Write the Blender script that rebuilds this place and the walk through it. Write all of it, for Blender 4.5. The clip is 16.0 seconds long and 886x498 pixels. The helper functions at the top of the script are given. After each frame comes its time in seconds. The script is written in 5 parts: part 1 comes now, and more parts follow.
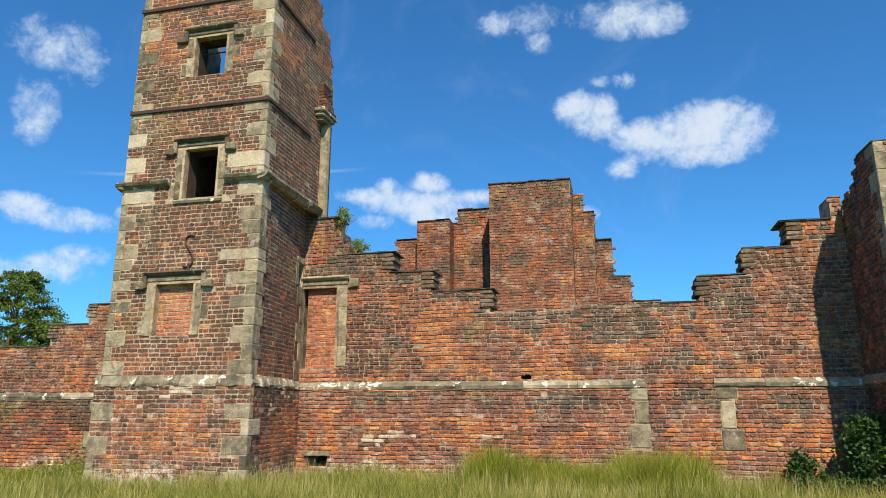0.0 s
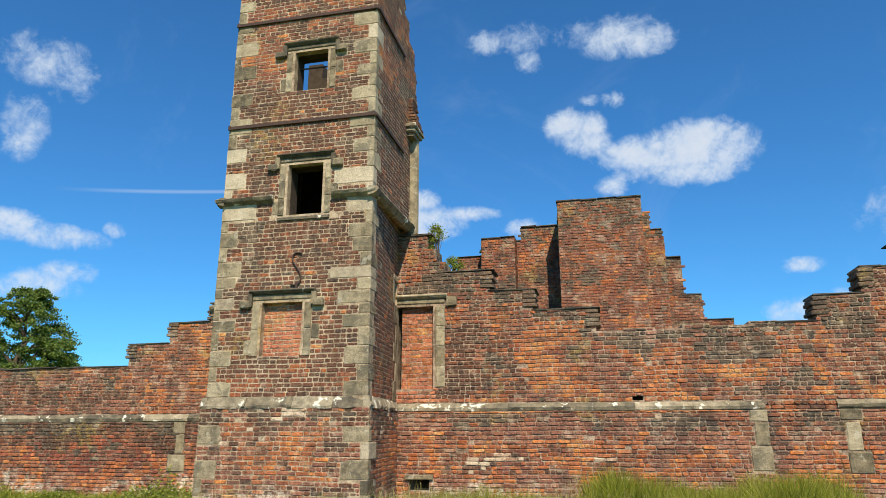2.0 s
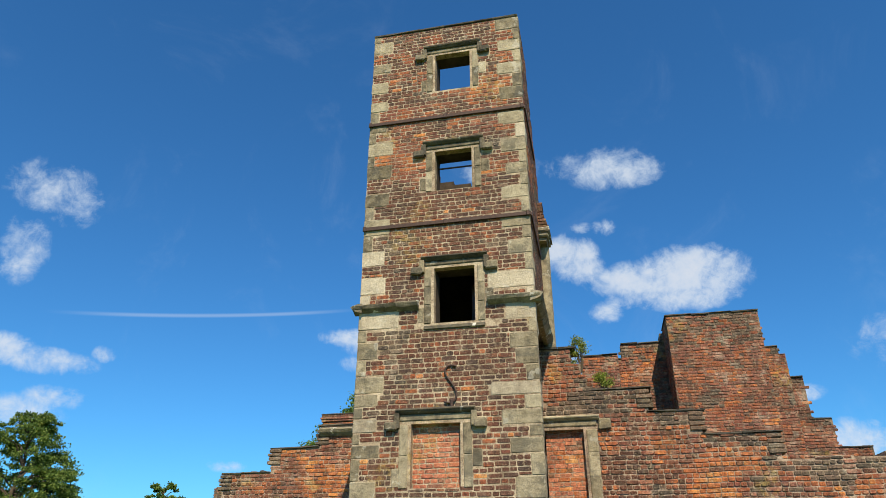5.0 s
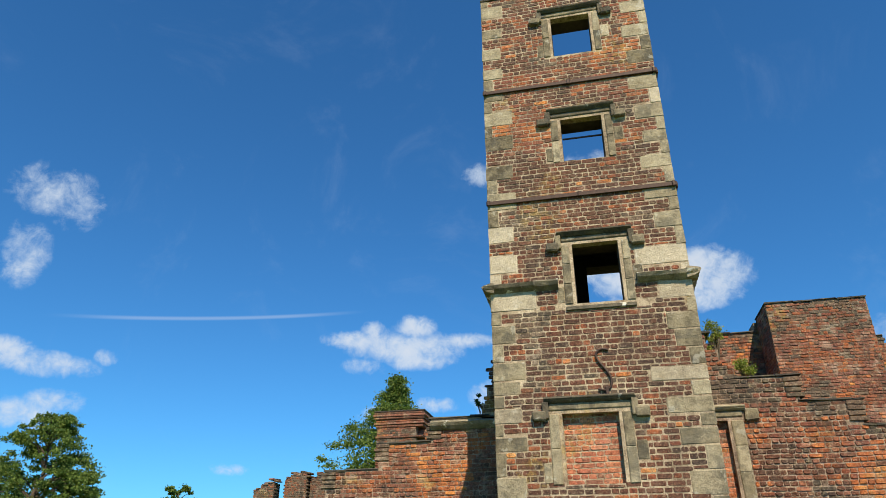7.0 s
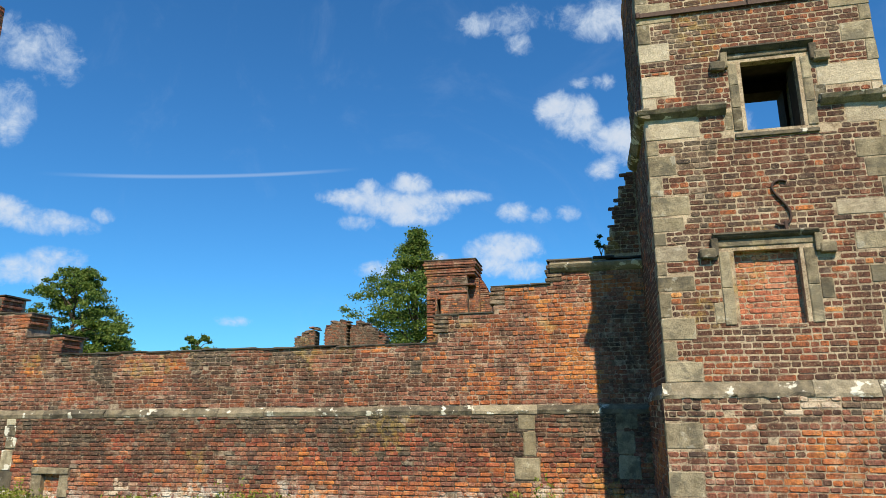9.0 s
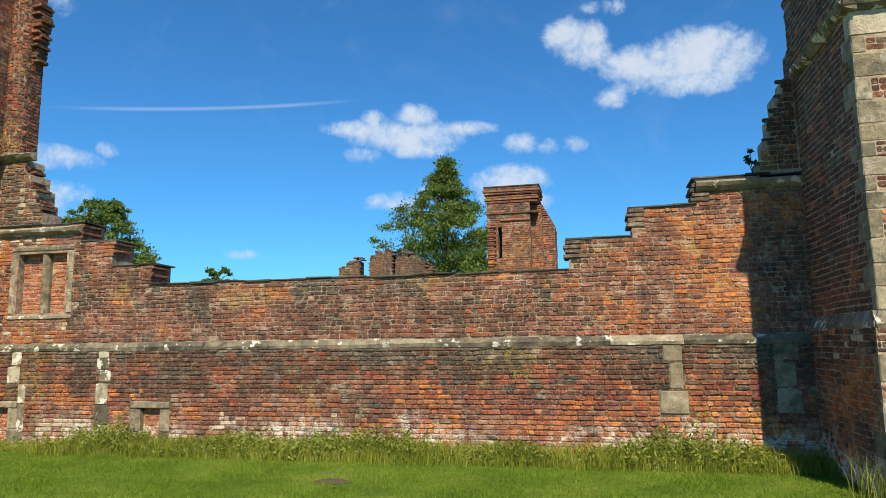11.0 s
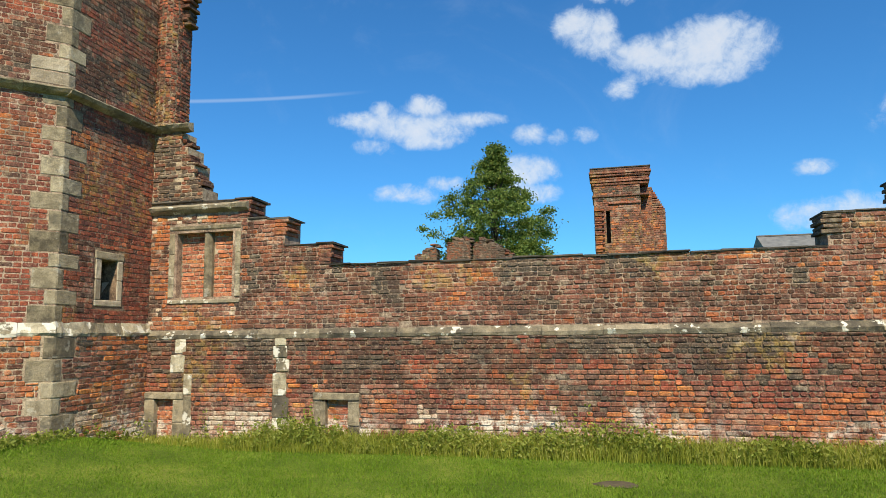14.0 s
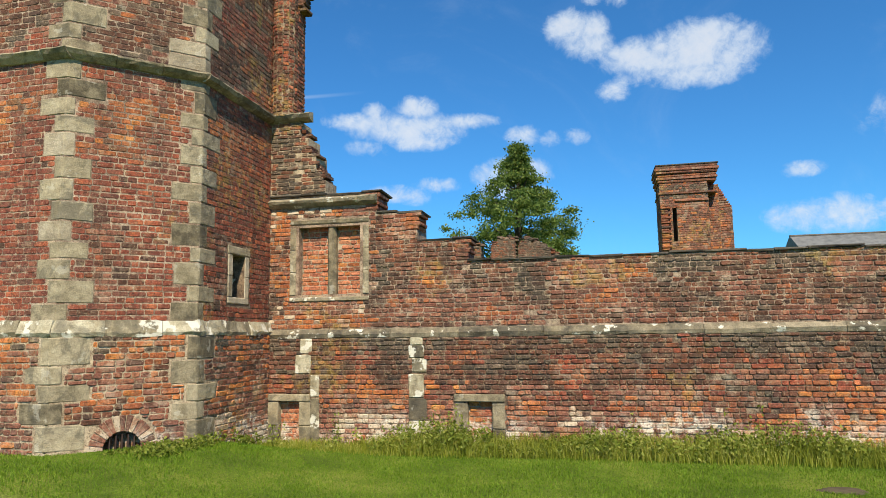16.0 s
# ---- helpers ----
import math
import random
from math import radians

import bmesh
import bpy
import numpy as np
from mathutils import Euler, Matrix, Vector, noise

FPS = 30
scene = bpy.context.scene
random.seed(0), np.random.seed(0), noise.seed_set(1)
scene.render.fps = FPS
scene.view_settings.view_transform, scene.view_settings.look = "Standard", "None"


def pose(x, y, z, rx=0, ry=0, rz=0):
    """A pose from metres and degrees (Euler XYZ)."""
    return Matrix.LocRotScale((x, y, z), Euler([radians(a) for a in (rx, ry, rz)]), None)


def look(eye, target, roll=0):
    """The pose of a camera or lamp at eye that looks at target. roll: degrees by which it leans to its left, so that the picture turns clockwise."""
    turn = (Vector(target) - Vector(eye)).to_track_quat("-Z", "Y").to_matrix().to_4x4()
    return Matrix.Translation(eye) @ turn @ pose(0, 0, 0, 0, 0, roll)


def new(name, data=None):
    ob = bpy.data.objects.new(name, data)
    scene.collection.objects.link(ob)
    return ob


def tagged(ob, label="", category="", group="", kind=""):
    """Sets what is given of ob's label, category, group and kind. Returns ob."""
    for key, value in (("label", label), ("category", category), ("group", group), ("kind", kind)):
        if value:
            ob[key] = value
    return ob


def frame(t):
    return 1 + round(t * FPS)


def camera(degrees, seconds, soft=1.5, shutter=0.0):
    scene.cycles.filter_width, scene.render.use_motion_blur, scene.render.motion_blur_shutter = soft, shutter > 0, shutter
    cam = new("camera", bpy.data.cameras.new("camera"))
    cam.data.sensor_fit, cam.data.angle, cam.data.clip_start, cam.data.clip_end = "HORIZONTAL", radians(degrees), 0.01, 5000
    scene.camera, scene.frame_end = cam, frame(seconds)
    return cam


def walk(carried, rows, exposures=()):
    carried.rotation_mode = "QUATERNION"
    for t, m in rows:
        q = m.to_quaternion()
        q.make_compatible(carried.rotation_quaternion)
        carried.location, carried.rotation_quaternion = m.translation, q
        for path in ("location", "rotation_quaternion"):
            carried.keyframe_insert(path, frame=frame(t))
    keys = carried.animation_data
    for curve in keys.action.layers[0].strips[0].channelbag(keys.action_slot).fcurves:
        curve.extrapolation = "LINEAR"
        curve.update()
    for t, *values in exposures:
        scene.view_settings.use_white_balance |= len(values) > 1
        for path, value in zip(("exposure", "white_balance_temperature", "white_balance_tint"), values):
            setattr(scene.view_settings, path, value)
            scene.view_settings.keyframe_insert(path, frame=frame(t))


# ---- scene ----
cam = camera(66.4, 16.0, soft=0.6)
METRES, EYE, TILT, LEAN, TURN = 19.0, 1.5, 0.0, 0.0, 13.8
ROWS = [
    (0.0, 0.0, 0.0, 0.0, -0.02, 13.52, -0.1),
    (0.5, -0.0275, 0.0044, 0.0022, -0.34, 13.52, -0.13),
    (1.0, -0.061, 0.0064, 0.0024, -0.63, 13.68, -0.05),
    (1.5, -0.0887, 0.0064, 0.0016, -0.71, 14.16, -0.05),
    (2.0, -0.1203, 0.0134, 0.0039, -0.84, 14.96, 0.03),
    (2.5, -0.146, 0.0229, 0.005, -0.97, 16.69, 0.07),
    (3.0, -0.1699, 0.0392, 0.006, -0.96, 18.94, 0.08),
    (3.5, -0.1925, 0.0522, 0.0074, -1.08, 20.8, 0.01),
    (6.0, -0.3302, 0.1147, 0.0112, -1.37, 26.77, -0.04),
    (6.5, -0.3579, 0.1319, 0.0108, -1.19, 26.48, 0.07),
    (7.0, -0.3882, 0.1474, 0.0128, -1.14, 25.66, 0.1),
    (7.5, -0.4143, 0.1635, 0.0136, -1.18, 24.08, 0.1),
    (8.0, -0.4421, 0.1842, 0.0164, -1.26, 18.84, 0.28),
    (8.5, -0.4697, 0.1987, 0.0158, -1.38, 15.31, 0.48),
    (9.0, -0.5015, 0.2136, 0.0155, -1.48, 13.59, 0.51),
    (11.5, -0.6356, 0.2839, 0.018, -0.63, 7.41, 0.78),
    (12.0, -0.6653, 0.2955, 0.0176, -0.35, 7.4, 0.84),
    (12.5, -0.6909, 0.3061, 0.0153, -0.15, 7.4, 0.85),
    (13.0, -0.7203, 0.3213, 0.0138, -0.05, 7.12, 0.84),
    (13.5, -0.7501, 0.3277, 0.0145, -0.04, 7.12, 0.83),
    (14.0, -0.7864, 0.3341, 0.0151, -0.13, 7.17, 0.7),
    (14.5, -0.8192, 0.3385, 0.0149, -0.23, 7.22, 0.75),
    (15.0, -0.8543, 0.3456, 0.0162, -0.4, 7.29, 0.74),
    (15.5, -0.884, 0.3512, 0.0161, -0.58, 7.3, 0.78),
    (16.0, -0.9168, 0.362, 0.0145, -0.76, 7.27, 0.79),
]
EXPOSURES = [(0.0, 0.60), (1.0, 0.58), (2.0, 0.50), (3.5, 0.47), (6.0, 0.42), (9.0, 0.45), (11.5, 0.5), (16.0, 0.52)]
walk(cam, [(t, pose(0, 0, EYE, TILT, LEAN, TURN) @ pose(METRES * x, METRES * y, METRES * z, 90 + pitch, roll, yaw)) for t, x, y, z, yaw, pitch, roll in ROWS], EXPOSURES)

# ---- world, sun ----
SUN_AZ, SUN_EL = radians(20.0), radians(48)
SUN_DIR = Vector((math.sin(SUN_AZ) * math.cos(SUN_EL), -math.cos(SUN_AZ) * math.cos(SUN_EL), math.sin(SUN_EL)))
sun = new("sun", bpy.data.lights.new("sun", "SUN"))
sun.data.energy, sun.data.angle, sun.data.color = 4.8, radians(0.53), (1.0, 0.88, 0.63)
sun.matrix_world = look(SUN_DIR * 60, (0, 0, 0))

# cloud puffs: azimuth, elevation, half width, half height (degrees), thickness
LOW_CLOUDS = [
    (-15.8, 17.4, 5.2, 1.2, 1.0), (-20.3, 17.8, 2.6, 0.7, 0.9), (-15.1, 18.9, 1.8, 1.0, 1.0), (-18.8, 18.7, 1.0, 0.7, 0.8), (-10.7, 17.9, 2.9, 0.6, 0.9),
    (-19.5, 15.7, 2.0, 0.6, 0.6), (-15.0, 16.3, 3.3, 0.7, 0.8), (-5.8, 16.6, 1.5, 0.8, 0.65), (-3.6, 16.1, 1.1, 0.6, 0.6), (-1.4, 16.2, 1.1, 0.6, 0.6),
    (-6.8, 13.4, 3.2, 1.3, 1.0), (-5.3, 11.7, 1.8, 0.8, 0.9), (-7.4, 12.3, 2.1, 1.0, 0.9), (-16.4, 11.8, 3.0, 0.7, 0.6), (-13.4, 12.6, 1.8, 0.6, 0.6),
]
HIGH_CLOUDS = [
    (-1.5, 24.7, 2.3, 1.4, 1.0), (0.4, 24.6, 1.5, 1.1, 1.0), (0.1, 23.3, 2.1, 1.1, 1.0), (7.4, 21.7, 6.0, 1.6, 1.1), (4.0, 22.0, 3.2, 1.3, 1.0),
    (9.0, 22.7, 3.7, 1.4, 1.1), (11.3, 21.6, 2.7, 1.6, 1.0), (8.6, 20.1, 4.0, 1.0, 0.9), (5.6, 20.5, 3.1, 0.8, 0.8), (1.9, 19.6, 1.3, 0.8, 0.7), (2.6, 20.5, 0.8, 0.6, 0.7),
    (2.4, 26.5, 1.1, 0.6, 0.6), (0.4, 26.7, 1.0, 0.4, 0.55), (15.6, 12.0, 1.4, 0.5, 0.5),
]
THIN_CLOUDS = [
    (3.4, 31.4, 3.6, 1.4, 0.75), (5.6, 30.8, 2.7, 1.1, 0.7), (0.4, 31.9, 2.7, 0.9, 0.5), (-8.8, 31.8, 1.8, 0.8, 0.55), (-5.4, 32.0, 2.2, 1.0, 0.5), (-4.9, 30.2, 1.4, 0.8, 0.5),
    (-46.0, 26.2, 3.0, 1.6, 0.6), (-44.3, 25.6, 1.8, 1.5, 0.6), (-47.0, 21.4, 1.6, 1.9, 0.6), (-44.3, 13.9, 3.7, 0.8, 0.8), (-46.6, 14.4, 2.2, 0.9, 0.8),
    (-42.4, 11.4, 2.0, 0.7, 0.6), (-45.0, 10.2, 3.2, 1.0, 0.65), (-39.7, 14.9, 0.8, 0.5, 0.5), (-29.6, 7.3, 1.4, 0.4, 0.6),
]
FAR_CLOUDS = [
    (17.5, 8.5, 4.4, 1.2, 0.85), (30.0, 15.0, 9.0, 2.5, 1.0), (-70.0, 18.0, 9.0, 3.0, 1.0), (75.0, 22.0, 10.0, 3.5, 1.0), (140.0, 18.0, 12.0, 3.0, 1.0), (-130.0, 24.0, 10.0, 3.5, 1.0),
]


class Nodes:
    """Short hand for building a node tree."""

    def __init__(self, tree):
        self.tree = tree
        tree.nodes.clear()

    def add(self, kind, ins=None, **attrs):
        node = self.tree.nodes.new(kind)
        for key, value in attrs.items():
            if key == "operation":
                node.operation = value
            elif key == "data_type":
                node.data_type = value
            elif key == "blend_type":
                node.blend_type = value
            elif key == "sky_type":
                node.sky_type = value
            elif key == "interpolation_type":
                node.interpolation_type = value
        for key, value in (ins or {}).items():
            if isinstance(value, bpy.types.NodeSocket):
                self.tree.links.new(value, node.inputs[key])
            else:
                node.inputs[key].default_value = value
        return node

    def math(self, op, a, b=0.0, c=0.0):
        return self.add("ShaderNodeMath", {0: a, 1: b, 2: c}, operation=op).outputs[0]

    def mix(self, fac, a, b, how="MIX"):
        node = self.add("ShaderNodeMix", None, data_type="RGBA", blend_type=how)
        for slot, value in ((0, fac), (6, a), (7, b)):
            if isinstance(value, bpy.types.NodeSocket):
                self.tree.links.new(value, node.inputs[slot])
            elif slot == 0:
                node.inputs[slot].default_value = value
            else:
                node.inputs[slot].default_value = (*value, 1) if len(value) == 3 else value
        return node.outputs[2]

    def ramp(self, fac, stops):
        node = self.add("ShaderNodeValToRGB", {0: fac})
        el = node.color_ramp.elements
        while len(el) < len(stops):
            el.new(0.5)
        for e, (pos, col) in zip(el, stops):
            e.position = pos
        for e, (pos, col) in zip(el, stops):
            e.color = (*col, 1) if len(col) == 3 else col
        return node.outputs[0]

    def noise(self, vec, scale, detail=4.0, rough=0.55, dist=0.0):
        node = self.add("ShaderNodeTexNoise", {"Scale": scale, "Detail": detail, "Roughness": rough, "Distortion": dist})
        if vec is not None:
            self.tree.links.new(vec, node.inputs["Vector"])
        return node.outputs[0]

    def crisp(self, vec, scale, detail=5.0, rough=0.6, dist=0.0):
        """Noise stretched to the whole of 0 to 1."""
        return self.add("ShaderNodeMapRange", {0: self.noise(vec, scale, detail, rough, dist), 1: 0.34, 2: 0.66, 3: 0.0, 4: 1.0}).outputs[0]

    def step(self, value, lo, hi):
        node = self.add("ShaderNodeMapRange", {0: value, 1: lo, 2: hi, 3: 0.0, 4: 1.0}, interpolation_type="SMOOTHSTEP")
        return node.outputs[0]


def build_world():
    world = bpy.data.worlds.new("summer_sky")
    scene.world = world
    world.use_nodes = True
    n = Nodes(world.node_tree)
    sky = n.add("ShaderNodeTexSky", None, sky_type="NISHITA")
    sky.sun_disc, sky.sun_elevation, sky.sun_rotation = False, SUN_EL, math.pi - SUN_AZ
    sky.air_density, sky.dust_density, sky.ozone_density = 1.0, 0.3, 3.0
    geo = n.add("ShaderNodeTexCoord").outputs["Generated"]
    sep = n.add("ShaderNodeSeparateXYZ", {0: geo}).outputs
    az = n.math("ARCTAN2", sep[0], sep[1])
    el = n.math("ARCSINE", sep[2])
    warp = n.noise(geo, 24.0, 7.0, 0.66, 0.4)
    warp2 = n.noise(geo, 75.0, 5.0, 0.62, 0.6)
    spot = n.add("ShaderNodeCombineXYZ", {0: az, 1: el}).outputs[0]
    bank = None
    for a, e, w, h, thick in LOW_CLOUDS + HIGH_CLOUDS + THIN_CLOUDS + FAR_CLOUDS:
        off = n.add("ShaderNodeVectorMath", {0: spot, 1: (radians(a), radians(e), 0)}, operation="SUBTRACT").outputs[0]
        off = n.add("ShaderNodeVectorMath", {0: off, 1: (1 / radians(w * 1.12), 1 / radians(h * 1.25), 0)}, operation="MULTIPLY").outputs[0]
        r = n.add("ShaderNodeVectorMath", {0: off, 1: off}, operation="DOT_PRODUCT").outputs["Value"]
        m = n.math("MAXIMUM", n.math("MULTIPLY_ADD", r, -thick, thick), -1.0)
        bank = m if bank is None else n.add("ShaderNodeMath", {0: bank, 1: m, 2: 0.2}, operation="SMOOTH_MAX").outputs[0]
    rough = n.math("ADD", n.math("MULTIPLY", n.math("SUBTRACT", warp, 0.5), 2.1), n.math("MULTIPLY", n.math("SUBTRACT", warp2, 0.5), 0.9))
    density = n.math("ADD", bank, n.math("MULTIPLY", rough, n.step(bank, -0.55, 0.1)))
    cover = n.step(density, -0.12, 1.05)
    # thin trails and veils high up
    veil = n.math("MULTIPLY", n.step(n.noise(geo, 4.0, 8.0, 0.66, 1.6), 0.52, 0.80), 0.07)
    trail_e = n.math("ABSOLUTE", n.math("SUBTRACT", el, n.math("ADD", n.math("MULTIPLY", n.math("ADD", az, radians(33.1)), 0.117), radians(18.68))))
    trail_w = n.step(n.math("ABSOLUTE", n.math("ADD", az, radians(32.0))), radians(13), radians(5))
    trail = n.math("MULTIPLY", n.math("MULTIPLY", n.step(trail_e, radians(0.22), radians(0.02)), trail_w), 0.30)
    blue = n.mix(1.0, sky.outputs[0], (0.30, 0.77, 1.10), "MULTIPLY")
    shade = n.ramp(n.step(density, 0.3, 1.7), [(0.0, (4.4, 5.3, 6.4)), (1.0, (6.2, 6.35, 6.5))])
    fac = n.math("MAXIMUM", n.math("MULTIPLY", cover, 0.80), n.math("MAXIMUM", veil, trail))
    col = n.mix(fac, blue, shade)
    bg = n.add("ShaderNodeBackground", {0: col, 1: 0.1})
    n.add("ShaderNodeOutputWorld", {0: bg.outputs[0]})


build_world()


# ---- materials ----
def material(name, rough=0.85):
    mat = bpy.data.materials.new(name)
    mat.use_nodes = True
    n = Nodes(mat.node_tree)
    bsdf = n.add("ShaderNodeBsdfPrincipled", {"Roughness": rough})
    bsdf.inputs["Specular IOR Level"].default_value = 0.25
    n.add("ShaderNodeOutputMaterial", {0: bsdf.outputs[0]})
    return mat, n, bsdf


def bump(n, bsdf, height, strength=0.6, dist=0.01):
    b = n.add("ShaderNodeBump", {"Height": height, "Strength": strength, "Distance": dist})
    n.tree.links.new(b.outputs[0], bsdf.inputs["Normal"])


def pick(n):
    """One random number per brick, stone or leaf, whether it is an object or an island of a mesh."""
    a = n.add("ShaderNodeObjectInfo").outputs["Random"]
    b = n.add("ShaderNodeNewGeometry").outputs["Random Per Island"]
    return n.math("FRACT", n.math("ADD", a, b))


def place(n):
    return n.add("ShaderNodeNewGeometry").outputs["Position"]


def weather(n, col, p, soot, lime, lo=0.53):
    """Soot runs, lime bloom, salts and lichen that pass over bricks and joints alike."""
    film = n.math("MULTIPLY", n.step(n.noise(p, 7.0, 9.0, 0.78), 0.44, 0.60), 0.24)
    col = n.mix(film, col, (0.25, 0.17, 0.12))
    runs = n.add("ShaderNodeMapping", {0: p, 3: (1.5, 1.5, 0.24)}).outputs[0]
    dark = n.math("MULTIPLY", n.step(n.noise(runs, 1.7, 8.0, 0.68, 0.4), 0.47, 0.61), soot)
    col = n.mix(dark, col, (0.052, 0.042, 0.036))
    bloom = n.math("MULTIPLY", n.step(n.noise(p, 3.2, 9.0, 0.74), lo, lo + 0.1), lime)
    col = n.mix(bloom, col, (0.60, 0.49, 0.37))
    height = n.add("ShaderNodeSeparateXYZ", {0: p}).outputs[2]
    ragged = n.math("ADD", height, n.math("MULTIPLY", n.math("SUBTRACT", n.noise(p, 1.1, 7.0, 0.7), 0.5), 1.5))
    salt = n.math("MULTIPLY", n.math("MULTIPLY", n.step(ragged, 0.62, 0.30), n.step(n.noise(p, 6.5, 8.0, 0.78), 0.44, 0.56)), n.step(n.noise(p, 0.55, 3.0, 0.5), 0.36, 0.50))
    col = n.mix(n.math("MULTIPLY", salt, 0.9), col, (0.70, 0.62, 0.52))
    lichen = n.step(n.noise(p, 9.0, 6.0, 0.65), 0.58, 0.63)
    col = n.mix(n.math("MULTIPLY", lichen, 0.30), col, (0.40, 0.32, 0.21))
    ochre = n.math("MULTIPLY", n.step(n.noise(p, 0.8, 3.0, 0.5), 0.60, 0.68), n.step(n.noise(p, 8.0, 6.0, 0.7), 0.45, 0.6))
    col = n.mix(n.math("MULTIPLY", ochre, 0.34), col, (0.50, 0.33, 0.07))
    # fine crumbs of lime and pits of dirt
    fleck = n.noise(p, 38.0, 5.0, 0.7)
    col = n.mix(n.math("MULTIPLY", n.step(fleck, 0.57, 0.67), 0.5), col, (0.56, 0.41, 0.29))
    return n.mix(n.math("MULTIPLY", n.step(fleck, 0.46, 0.37), 0.66), col, (0.05, 0.032, 0.026))


def brick_material(name, stops, lime=0.25, soot=0.3, lo=0.53, scatter=0.5):
    mat, n, bsdf = material(name, 0.9)
    p = place(n)
    r = pick(n)
    area = n.math("MULTIPLY", n.math("SUBTRACT", n.crisp(p, 1.9, 7.0, 0.68), 0.5), 0.62)
    own = n.math("MULTIPLY", n.math("SUBTRACT", r, 0.5), scatter)
    col = n.ramp(n.math("ADD", 0.5, n.math("ADD", area, own)), stops)
    # now and then a flared header or a sooty brick
    burnt = n.step(n.math("FRACT", n.math("MULTIPLY", r, 17.3)), 0.93, 0.94)
    col = n.mix(n.math("MULTIPLY", burnt, 0.65), col, (0.05, 0.038, 0.034))
    grain = n.crisp(p, 70.0, 4.0, 0.7)
    blotch = n.crisp(p, 17.0, 7.0, 0.75)
    col = n.mix(0.9, col, n.ramp(blotch, [(0.0, (0.34, 0.32, 0.32)), (0.5, (1, 1, 1)), (1.0, (1.5, 1.5, 1.48))]), "MULTIPLY")
    col = n.mix(0.6, col, n.ramp(grain, [(0.0, (0.6, 0.58, 0.57)), (0.5, (1, 1, 1)), (1.0, (1.4, 1.36, 1.3))]), "MULTIPLY")
    col = weather(n, col, p, soot, lime, lo)
    n.tree.links.new(col, bsdf.inputs["Base Color"])
    bump(n, bsdf, n.math("ADD", n.math("MULTIPLY", grain, 0.5), blotch), 0.6, 0.009)
    return mat


PURPLE, BROWN, RED, BRIGHT, ORANGE, GREY, PALE = (0.056, 0.031, 0.026), (0.108, 0.044, 0.029), (0.28, 0.080, 0.034), (0.44, 0.130, 0.044), (0.57, 0.215, 0.058), (0.100, 0.076, 0.056), (0.43, 0.31, 0.24)
B_DARK = brick_material("brick_dark", [(0.0, PURPLE), (0.45, BROWN), (0.78, (0.14, 0.05, 0.033)), (0.95, RED), (1.0, BRIGHT)], 0.14, 0.22, 0.54, 0.7)
B_RED = brick_material("brick_red", [(0.0, BROWN), (0.3, (0.21, 0.066, 0.046)), (0.6, RED), (0.85, BRIGHT), (1.0, ORANGE)], 0.22, 0.30, 0.53, 0.42)
B_ORANGE = brick_material("brick_orange", [(0.0, (0.22, 0.085, 0.055)), (0.25, RED), (0.55, BRIGHT), (0.8, ORANGE), (1.0, (0.64, 0.33, 0.13))], 0.24, 0.18, 0.53, 0.42)
B_MIX = brick_material("brick_mixed", [(0.0, PURPLE), (0.25, BROWN), (0.5, (0.20, 0.075, 0.048)), (0.75, RED), (1.0, BRIGHT)], 0.22, 0.62, 0.54, 0.42)
B_GREY = brick_material("brick_weathered", [(0.0, (0.055, 0.046, 0.040)), (0.4, GREY), (0.7, (0.15, 0.092, 0.066)), (1.0, (0.24, 0.19, 0.14))], 0.30, 0.6, 0.54, 0.42)
B_PALE = brick_material("brick_limed", [(0.0, (0.28, 0.14, 0.09)), (0.4, (0.42, 0.23, 0.15)), (0.7, PALE), (1.0, (0.64, 0.54, 0.45))], 0.85, 0.15, 0.44)
B_WARM = brick_material("brick_crimson", [(0.0, (0.14, 0.05, 0.040)), (0.25, (0.165, 0.048, 0.035)), (0.5, (0.235, 0.060, 0.038)), (0.75, (0.33, 0.080, 0.042)), (1.0, (0.52, 0.16, 0.07))], 0.08, 0.14, 0.56, 0.55)
B_ROSE = brick_material("brick_rose", [(0.0, (0.125, 0.06, 0.046)), (0.3, (0.205, 0.078, 0.056)), (0.6, (0.285, 0.105, 0.068)), (0.85, (0.37, 0.15, 0.082)), (1.0, (0.45, 0.25, 0.17))], 0.34, 0.24, 0.52, 0.42)
B_SALMON = brick_material("brick_salmon", [(0.0, (0.28, 0.09, 0.055)), (0.3, (0.42, 0.13, 0.075)), (0.7, (0.52, 0.185, 0.095)), (1.0, (0.58, 0.26, 0.14))], 0.18, 0.10, 0.54, 0.5)
BRICKS = [B_DARK, B_RED, B_ORANGE, B_MIX, B_GREY, B_PALE, B_WARM, B_ROSE, B_SALMON]
DARK, REDB, ORNG, MIXB, GREYB, PALEB, WARM, ROSE, SALM = range(9)


def mortar_material(name, light, dark, soot):
    mat, n, bsdf = material(name, 0.95)
    p = place(n)
    col = n.ramp(n.crisp(p, 4.5, 9.0, 0.8), [(0.2, dark), (0.5, tuple((a + b) / 2 for a, b in zip(dark, light))), (0.8, light)])
    col = weather(n, col, p, soot, 0.35)
    col = n.mix(0.6, col, n.ramp(n.crisp(p, 60.0, 4.0), [(0.0, (0.55, 0.55, 0.55)), (1.0, (1.3, 1.3, 1.3))]), "MULTIPLY")
    n.tree.links.new(col, bsdf.inputs["Base Color"])
    bump(n, bsdf, n.noise(p, 60.0, 4.0), 0.6, 0.01)
    return mat


